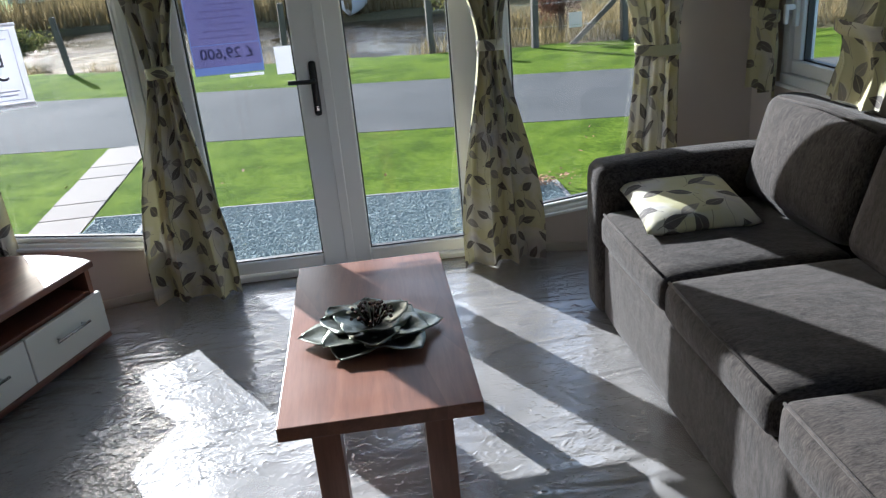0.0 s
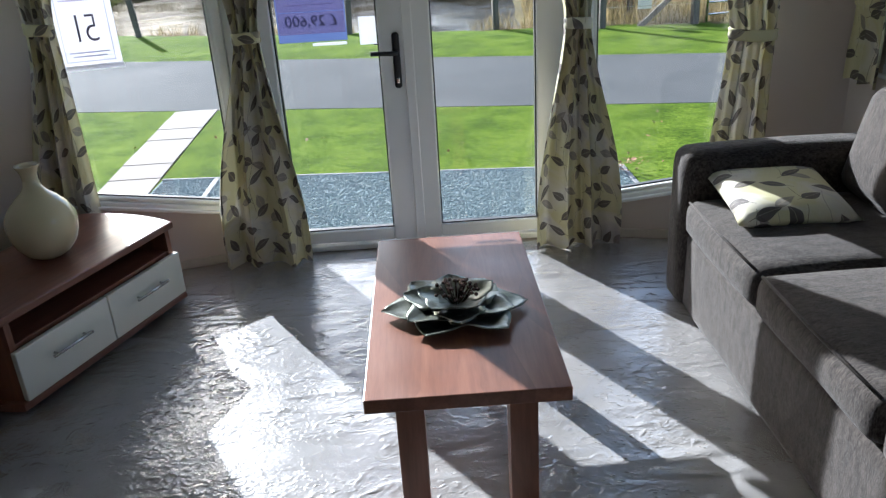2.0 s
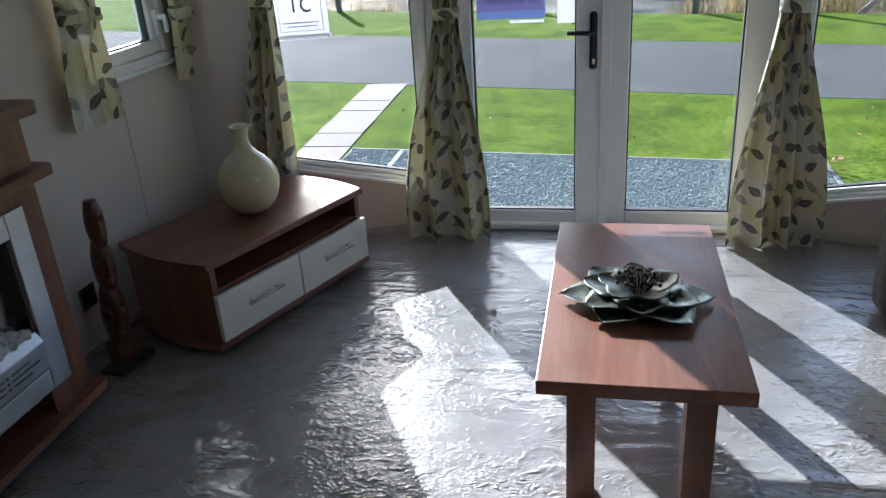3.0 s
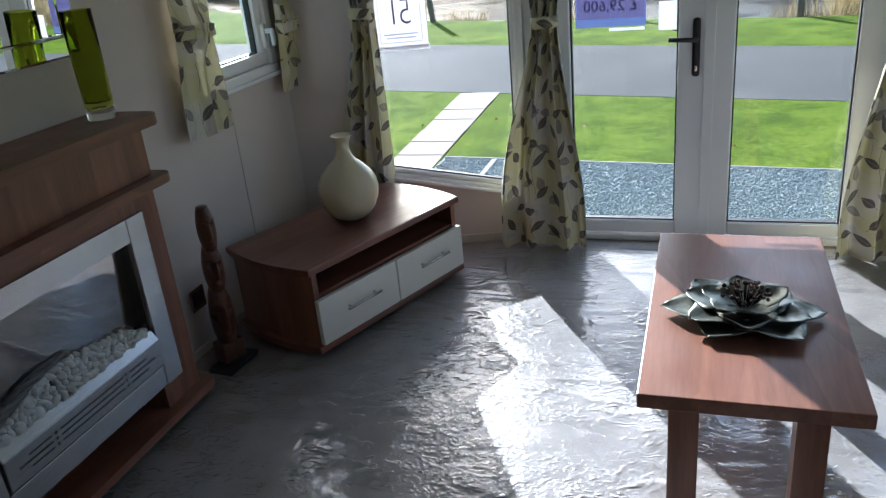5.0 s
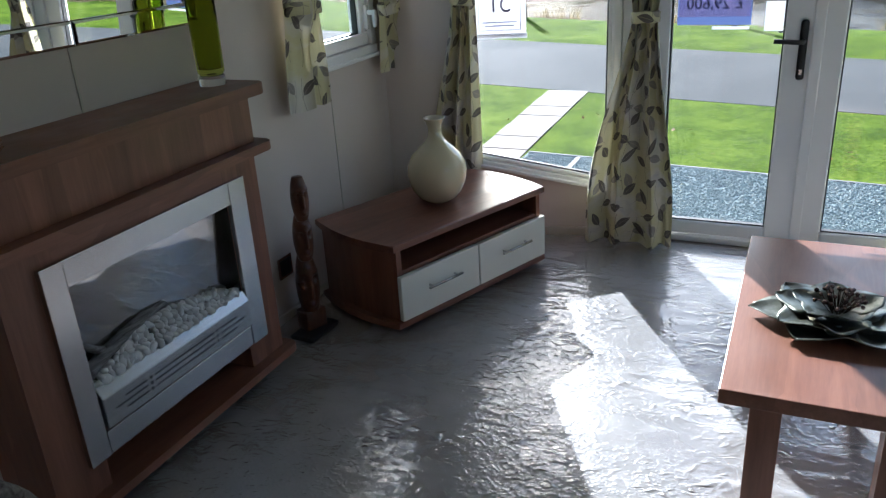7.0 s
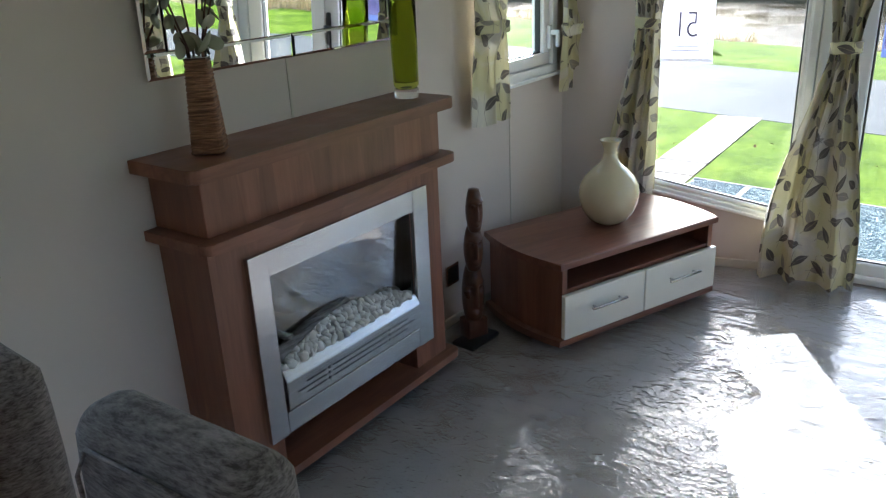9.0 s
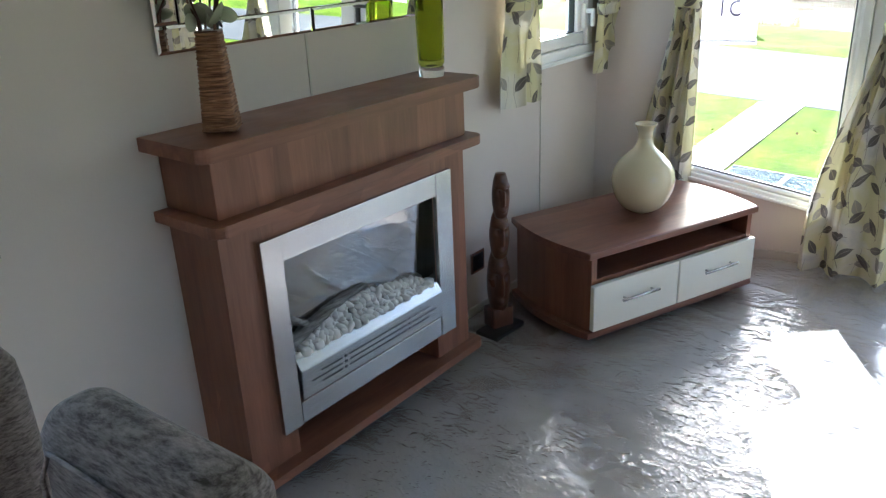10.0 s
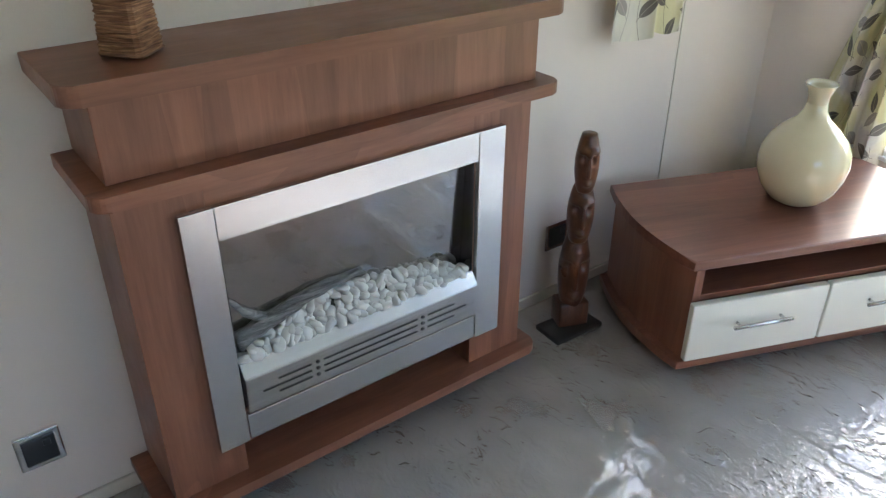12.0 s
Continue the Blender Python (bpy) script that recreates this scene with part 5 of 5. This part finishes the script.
def gravel_edge(x):
    return 2.98 - 0.11 * x


def bank(x):
    return 11.35 - 0.24 * x + (0.02 * x * x if x < 0 else 0)


def far_shore(x):
    a = min(1, max(0, (x + 8) / 7))
    return 28.3 - 6.3 * a * a * (3 - 2 * a)


def pond_depth(x, y):
    """0 on land, towards 1 in the pond."""
    edge = bank(x) + 0.5 + 0.25 * noise.noise(Vector((x * 0.6, y * 0.3, 2)))
    a = min(1, max(0, (y - edge) / 1.0))
    b = min(1, max(0, (far_shore(x) + 0.6 * noise.noise(Vector((x * 0.3, 1, 7))) - y) / 1.2))
    c = min(1, max(0, (2.4 + 0.10 * (y - 11) - x) / 1.2))
    d = min(1, max(0, (x + 26) / 2))
    return min(a, b, c, d)


xs = [-600, -200, -80, -45] + [-32 + 0.8 * i for i in range(25)] + [-12 + 0.4 * i for i in range(70)] + [16 + 1.6 * i for i in range(12)] + [45, 80, 200, 600]
ys = [-600, -150, -40, -15, -8, -4, 0] + [1 + 0.5 * i for i in range(18)] + [10 + 0.3 * i for i in range(70)] + [31 + i for i in range(10)] + [45, 80, 200, 600]
vs = [(x, y, GZ - 0.55 * pond_depth(x, y) + (0.03 * noise.noise(Vector((x * 0.5, y * 0.5, 0))) if y > 10.5 else 0)) for y in ys for x in xs]
nx = len(xs)
fs = [(j * nx + i, j * nx + i + 1, (j + 1) * nx + i + 1, (j + 1) * nx + i) for j in range(len(ys) - 1) for i in range(nx - 1)]
me = bpy.data.meshes.new("ground")
me.from_pydata(vs, [], fs)
me.materials.append(GRASS)
me.materials.append(SOIL)
for p in me.polygons:
    c = p.center
    p.use_smooth = True
    p.material_index = 1 if (pond_depth(c.x, c.y) > 0.02 or (c.y > bank(c.x) + 0.35 and c.y < 33 and c.x < 16)) else 0
ground = tagged(new("ground", me), "mown green lawn running down to a pond and rough field", "ground", kind="structure")


def strip(name, f0, f1, z, thick, x0, x1, n, mat, label, category):
    """A band of ground between two lines, with a real edge."""
    bm = bmesh.new()
    rows = []
    for i in range(n + 1):
        x = x0 + (x1 - x0) * i / n
        rows.append([bm.verts.new((x, f0(x), z - thick)), bm.verts.new((x, f0(x), z)), bm.verts.new((x, f1(x), z)), bm.verts.new((x, f1(x), z - thick))])
    for a, b in zip(rows, rows[1:]):
        for k in range(3):
            bm.faces.new((a[k], b[k], b[k + 1], a[k + 1]))
    bmesh.ops.recalc_face_normals(bm, faces=bm.faces)
    return solid(name, bm, mat, label, category, kind="structure")


strip("road", near_road, far_road, GZ + 0.004, 0.05, -40, 40, 80, ASPHALT, "grey asphalt lane between mown verges", "road")
bm = bmesh.new()
bmesh.ops.create_grid(bm, x_segments=2, y_segments=2, size=1)
for v in bm.verts:
    v.co = (-12 + v.co.x * 17, 20.0 + v.co.y * 10, GZ - 0.20)
solid("pond_water", bm, WATER, "rippled dark pond water reflecting the sky", "water", kind="structure")
GX = 1.68      # the front bed ends here; the next plot's bed begins past a strip of lawn
for pts in ([(-2.20, -7.0), (GX, -7.0), (GX, gravel_edge(GX) - 0.03), (-2.20, gravel_edge(-2.2) - 0.03)], [(3.3, -7.0), (14.0, -7.0), (14.0, 1.75), (3.3, 2.68)]):
    solid("gravel_bed", prism(bmesh.new(), pts, GZ - 0.05, GZ + 0.012), SLATEBED, "blue-grey slate chippings round the caravan", "gravel", kind="structure")
for pts in ([(-2.20, gravel_edge(-2.2) - 0.03), (GX, gravel_edge(GX) - 0.03), (GX, gravel_edge(GX)), (-2.20, gravel_edge(-2.2))],
            [(GX, 0.9), (GX + 0.04, 0.9), (GX + 0.04, gravel_edge(GX)), (GX, gravel_edge(GX))], [(3.3, 2.68), (14.0, 1.75), (14.0, 1.79), (3.3, 2.72)],
            [(-1.735, 1.2), (-1.685, 1.2), (-1.685, 3.13), (-1.735, 3.13)], [(-2.26, -3.0), (-2.205, -3.0), (-2.205, 2.85), (-2.26, 2.85)]):
    solid("kerb_edging", prism(bmesh.new(), pts, GZ - 0.1, GZ + 0.022, 0.006), EDGING, "narrow pale concrete edging", "edging", kind="structure")


# loose chippings over the bed: joined, too many to count
def scatter(count, place, shape, seed):
    rnd = random.Random(seed)
    vs, fs = [], []
    for _ in range(count):
        at = place(rnd)
        if at is None:
            continue
        v, f = shape(rnd)
        o = len(vs)
        vs += [(at[0] + p[0], at[1] + p[1], at[2] + p[2]) for p in v]
        fs += [tuple(o + i for i in q) for q in f]
    return vs, fs


def stuff(name, data, mat, label, category, parent=None):
    me = bpy.data.meshes.new(name)
    me.from_pydata(data[0], [], data[1])
    me.materials.append(mat)
    ob = new(name, me)
    if parent:
        ob.parent = parent
        return tagged(ob, label, kind="stuff")
    return tagged(ob, label, category, kind="stuff")


def chip(rnd):
    s = rnd.uniform(0.007, 0.016)
    m = pose(0, 0, 0, rnd.uniform(-35, 35), rnd.uniform(-35, 35), rnd.uniform(0, 360))
    v = [m @ Vector(p) for p in ((-s, -s * 0.6, 0), (s, -s * 0.5, 0), (s * 0.7, s * 0.6, 0), (-s * 0.8, s * 0.5, 0), (-s * 0.7, -s * 0.3, s * 0.4), (s * 0.6, -s * 0.2, s * 0.35), (0, s * 0.4, s * 0.4))]
    return v, [(0, 1, 5, 4), (1, 2, 6, 5), (2, 3, 6), (3, 0, 4, 6), (4, 5, 6)]


def on_gravel(r):
    x, y = r.uniform(-2.18, GX), r.uniform(0.6, 3.2)
    return (x, y, GZ + 0.014) if y < gravel_edge(x) - 0.03 else None


stuff("slate_chips", scatter(40000, on_gravel, chip, 1), SLATE, "loose blue-grey slate chippings", "gravel")


def blade(rnd):
    h, w, a = rnd.uniform(0.003, 0.009), rnd.uniform(0.003, 0.006), rnd.uniform(0, 6.28)
    c, s = math.cos(a), math.sin(a)
    lx, ly = rnd.uniform(-0.02, 0.02), rnd.uniform(-0.02, 0.02)
    return [(-w * c, -w * s, 0), (w * c, w * s, 0), (lx, ly, h)], [(0, 1, 2)]


def on_path(x, y):
    t = (y - 2.9) / 3.2
    return -2.69 - 0.18 * t < x < -2.21 - 0.13 * t


def lawn_near(r):
    x, y = r.uniform(-6.5, 8), r.uniform(2.2, 7.4)
    return (x, y, GZ) if gravel_edge(x) < y < near_road(x) + 0.03 * noise.noise(Vector((x * 6, 0, 0))) and not on_path(x, y) else None


def lawn_left(r):
    x, y = r.uniform(-6.5, -2.3), r.uniform(0.5, 3.0)
    return (x, y, GZ) if not on_path(x, y) else None


def lawn_far(r):
    x = r.uniform(-14, 9)
    y = far_road(x) - 0.02 + r.random() ** 1.3 * (bank(x) + 0.5 - far_road(x))
    return (x, y, GZ)


stuff("lawn_grass", scatter(90000, lawn_near, blade, 2), BLADE, "short green grass blades", "grass")
stuff("lawn_grass", scatter(14000, lawn_left, blade, 6), BLADE, "short green grass blades", "grass")
stuff("verge_grass", scatter(60000, lawn_far, blade, 3), BLADE, "green grass blades along the pond bank", "grass")


def flake(rnd):
    s = rnd.uniform(0.012, 0.03)
    m = pose(0, 0, 0.03, rnd.uniform(-30, 30), rnd.uniform(-30, 30), rnd.uniform(0, 360))
    return [m @ Vector(p) for p in ((-s, 0, 0), (0, -s * 0.6, 0), (s, 0, 0.004), (0, s * 0.6, 0))], [(0, 1, 2, 3)]


stuff("fallen_leaves", scatter(150, lawn_near, flake, 5), DEADLEAF, "scattered brown fallen leaves", "leaves")
stuff("leaf_heap", scatter(170, lambda r: (1.56 + r.gauss(0, 0.13), 2.68 + r.gauss(0, 0.09), GZ + 0.02 + r.random() * 0.05), flake, 8), DEADLEAF, "small heap of brown leaves on the gravel edge", "leaves")

# stone path of separate slabs
pathway = thing("garden_path", "path of pale stone slabs across the lawn", "path", at=(-2.5, 4.5, GZ), kind="structure")
n = 7
for k in range(n):
    t0, t1 = k / n, (k + 1) / n
    y0, y1 = 2.84 + 3.16 * t0 + 0.004, 2.84 + 3.16 * t1 - 0.004
    pts = [(-2.68 - 0.18 * t0, y0), (-2.22 - 0.13 * t0, y0), (-2.22 - 0.13 * t1, y1), (-2.68 - 0.18 * t1, y1)]
    part("slab", prism(bmesh.new(), pts, GZ - 0.04, GZ + 0.008 + 0.003 * (k % 3), 0.004), SLAB, pathway)


# ---- rough growth, fence and far bank ----
def stalk(h0, h1, w=0.01, lean=0.25):
    def make(rnd):
        h, a = rnd.uniform(h0, h1), rnd.uniform(0, 6.28)
        ww = w * rnd.uniform(0.6, 1.3)
        c, s = math.cos(a) * ww, math.sin(a) * ww
        lx, ly = rnd.gauss(0, lean * h), rnd.gauss(0, lean * h)
        return [(-c, -s, 0), (c, s, 0), (c * 0.7 + lx * 0.4, s * 0.7 + ly * 0.4, h * 0.6), (-c * 0.7 + lx * 0.4, -s * 0.7 + ly * 0.4, h * 0.6), (lx, ly, h)], [(0, 1, 2, 3), (3, 2, 4)]
    return make


def rough_zone(r):
    x, y = r.uniform(1.3, 12), r.uniform(9.0, 15.5)
    return (x, y, GZ - 0.05) if y > bank(x) + 0.35 and pond_depth(x, y) < 0.25 else None


def far_bank(r):
    x = r.uniform(-28, 9)
    return (x, far_shore(x) - 0.1 + r.random() ** 1.5 * 4.0, GZ - 0.1)


def near_bank(r):
    x = r.uniform(-14, 3)
    y = bank(x) + 0.55 + r.random() * 0.5
    return (x, y, GZ - 0.12) if noise.noise(Vector((x * 0.9, 3, 3))) > 0.0 else None


stuff("rough_grass", scatter(16000, rough_zone, stalk(0.15, 0.5, 0.008, 0.35), 11), REED, "tangled dry brown grass behind the fence", "grass")
stuff("reeds", scatter(14000, far_bank, stalk(0.5, 1.5, 0.02, 0.18), 12), REED, "dry brown reeds on the far pond bank", "reeds")
stuff("bank_reeds", scatter(1800, near_bank, stalk(0.12, 0.4, 0.007, 0.3), 13), REED, "thin dry stems at the pond's edge", "reeds")


def bush(x, y, r, h, mat, label, count, seed, z=GZ):
    b = thing("bush", label, "bush", at=(x, y, z))
    rnd = random.Random(seed)
    bm = bmesh.new()
    tips = []
    for k in range(16):
        a, q = rnd.uniform(0, 6.28), rnd.random()
        tip = Vector((x + r * q * math.cos(a), y + r * q * math.sin(a), z + h * rnd.uniform(0.6, 1.0) * (1 - 0.35 * q * q)))
        mid = Vector((x + r * q * 0.35 * math.cos(a), y + r * q * 0.35 * math.sin(a), z + h * 0.4))
        tube(bm, [(x + 0.05 * math.cos(a), y + 0.05 * math.sin(a), z - 0.05), mid, tip], 0.016, 5, r1=0.004)
        tips.append((mid, tip))
    part("trunk", bm, POSTWOOD, b, "many bare branching stems")

    def spot(rn):
        m0, t0 = rn.choice(tips)
        p = m0.lerp(t0, rn.random() ** 0.7) + Vector((rn.gauss(0, r * 0.17), rn.gauss(0, r * 0.17), rn.gauss(0, h * 0.09)))
        p.z = max(p.z, z + 0.02)
        return tuple(p - Vector((x, y, z)))

    def leaf(rn):
        s = rn.uniform(0.02, 0.05)
        m = pose(0, 0, 0, rn.uniform(0, 180), rn.uniform(0, 180), rn.uniform(0, 360))
        return [m @ Vector(p) for p in ((-s, 0, 0), (0, -s * 0.5, 0.005), (s, 0, 0), (0, s * 0.5, 0.005))], [(0, 1, 2, 3)]
    stuff("crown", scatter(count, spot, leaf, seed + 1), mat, "", "", b)
    return b


bush(4.15, 11.9, 0.42, 1.35, TWIG, "red-brown twiggy bush behind the fence", 2600, 40)
bush(-8.6, 18.2, 1.0, 1.0, BUSHLEAF, "low yellow-green bush standing in the pond", 4500, 41, GZ - 0.2)
bush(2.7, 14.6, 1.0, 1.5, BUSHLEAF, "tangled green and brown bush at the pond's end", 5000, 42)
rnd = random.Random(21)
for k, (x, y, r, h) in enumerate([(-25 + 3.1 * q + rnd.uniform(-0.6, 0.6), far_shore(-25 + 3.1 * q) + 3.3 + rnd.uniform(-0.5, 0.8), rnd.uniform(1.9, 2.6), rnd.uniform(3.4, 5.2)) for q in range(11)] + [(7.0, 24.0, 1.8, 2.0)]):
    bush(x, y, r, h, BUSHLEAF if k % 2 else TWIG, "large brown and green autumn bush behind the reeds", 4200, 50 + k)


def fence_post(x, y, h, lean=0):
    bm = boxes((-0.055, 0.055, -0.055, 0.055, -0.15, h), bevel=0.008)
    m = pose(x, y, GZ, 0, lean, 8)
    for v in bm.verts:
        v.co = m @ v.co
    solid("fence_post", bm, POSTWOOD, "weathered grey wooden fence post on the pond bank", "fence post", group="fence posts")


for x, y, h, le in ((3.33, 10.66, 1.25, 1), (4.92, 10.50, 1.3, -1), (1.54, 11.45, 1.2, 0), (-5.70, 13.55, 1.15, -5), (-1.2, 12.0, 1.1, 2), (-10.4, 15.6, 1.1, 2)):
    fence_post(x, y, h, le)
bm = bmesh.new()
box(bm, -0.045, 0.045, -0.03, 0.03, 0.0, 1.42, 0.006)
m = Matrix.Translation((3.98, 10.62, GZ - 0.02)) @ pose(0, 0, 0, 0, 47, -7)
for v in bm.verts:
    v.co = m @ v.co
solid("fence_brace", bm, POSTWOOD, "slanting weathered timber brace against a fence post", "brace")
bm = bmesh.new()
for zz in (0.35, 0.75, 1.1):
    tube(bm, [(1.54, 11.45, GZ + zz), (3.33, 10.60, GZ + zz), (4.92, 10.44, GZ + zz)], 0.004, 5)
solid("fence_wire", bm, STEEL, "thin fence wires between the posts", "wire")
for k, (x, y, z, w, h) in enumerate(((3.93, 10.56, 0.30, 0.24, 0.26), (4.0, 10.53, 0.98, 0.24, 0.36))):
    solid("fence_card", boxes((x, x + w, y, y + 0.008, GZ + z, GZ + z + h), bevel=0.002), TRIM, "plain pale card on the fence wires", "card")
gate = thing("field_gate", "grey galvanised bar gate beside the fence", "gate", at=(5.15, 10.55, GZ))
for zz in (0.15, 0.35, 0.55, 0.78, 1.02):
    part("bar", tube(bmesh.new(), [(5.12, 10.48, GZ + zz), (7.9, 10.9, GZ + zz)], 0.018, 8), STEEL, gate, smooth=True)
for x in (5.12, 6.5, 7.9):
    part("upright", tube(bmesh.new(), [(x, 10.48 + (x - 5.12) * 0.151, GZ + 0.02), (x, 10.48 + (x - 5.12) * 0.151, GZ + 1.1)], 0.022, 8), STEEL, gate, smooth=True)
# white rowing boat drawn up on the far bank, bow to the water
def hull_ring(t, inset):
    """Half-section of the hull at t from bow to stern."""
    w = (0.55 - inset) * math.sin(math.pi * min(1, 0.04 + t * 0.62)) ** 0.7
    keel, rim = 0.0 + 0.25 * (1 - t) ** 3 + inset, 0.48 + 0.22 * (1 - t) ** 2
    return [(w * math.sin(a), 2.6 * t, rim - (rim - keel) * math.cos(a) ** 0.8) for a in (-math.pi / 2 + math.pi * i / 12 for i in range(13))]


boat = thing("rowing_boat", "small white rowing boat drawn up on the far bank", "boat", at=(0.05, 21.1, GZ - 0.2))
for nm, inset in (("hull", 0.0), ("inner_hull", 0.05)):
    bm = bmesh.new()
    rows = [[bm.verts.new(pose(0.05, 21.1, GZ - 0.22, 12, 0, -8) @ Vector(p)) for p in hull_ring(i / 14, inset)] for i in range(15)]
    for a, b in zip(rows, rows[1:]):
        for i in range(12):
            bm.faces.new((a[i], a[i + 1], b[i + 1], b[i]))
    bm.faces.new(rows[-1])
    part(nm, bm, CREAM if inset else PAPER, boat, smooth=True)

# red-brown picnic benches and a pale caravan beyond the pond
BENCHWOOD = painted("red_brown_timber", (0.16, 0.055, 0.035), 0.7, 0.2, 0.2, 5)


def picnic_bench(x, y):
    b = thing("picnic_bench", "red-brown timber picnic bench beyond the pond", "bench", at=(x, y, GZ), group="picnic benches")
    for k in range(5):
        part("top_board", boxes((x - 0.9, x + 0.9, y - 0.36 + 0.15 * k, y - 0.24 + 0.15 * k, GZ + 0.70, GZ + 0.74)), BENCHWOOD, b)
    for dy in (-0.72, 0.72):
        part("seat_board", boxes((x - 0.9, x + 0.9, y + dy - 0.12, y + dy + 0.12, GZ + 0.42, GZ + 0.46)), BENCHWOOD, b)
    for dx in (-0.65, 0.65):
        part("leg", boxes((x + dx - 0.04, x + dx + 0.04, y - 0.8, y + 0.8, GZ + 0.36, GZ + 0.42)), BENCHWOOD, b)
        part("leg", boxes((x + dx - 0.04, x + dx + 0.04, y - 0.5, y - 0.42, GZ, GZ + 0.70)), BENCHWOOD, b)
        part("leg", boxes((x + dx - 0.04, x + dx + 0.04, y + 0.42, y + 0.5, GZ, GZ + 0.70)), BENCHWOOD, b)


for x in (1.7, 4.1):
    picnic_bench(x, 37.0)
van = thing("far_caravan", "pale green static caravan beyond the pond", "caravan", at=(-12, 42, GZ))
PALEGREEN = painted("pale_green_cladding", (0.48, 0.56, 0.50), 0.5, 0.05, 0.1)
part("body", boxes((-17.5, -6.5, 41, 44, GZ + 0.6, GZ + 2.9), bevel=0.06), PALEGREEN, van)
part("roof", boxes((-17.7, -6.3, 40.8, 44.2, GZ + 2.9, GZ + 3.1), bevel=0.05), EDGING, van)
part("skirt", boxes((-17.3, -6.7, 41.2, 43.8, GZ, GZ + 0.6)), BLACK, van)
for x in (-16.4, -13.6, -10.8, -8.4):
    w = part("window", boxes((x, x + 1.2, 40.94, 41.02, GZ + 1.3, GZ + 2.3), bevel=0.02), UPVC, van)
    part("pane", boxes((x + 0.08, x + 1.12, 40.92, 40.96, GZ + 1.38, GZ + 2.22)), BLACK, w, "dark glass")
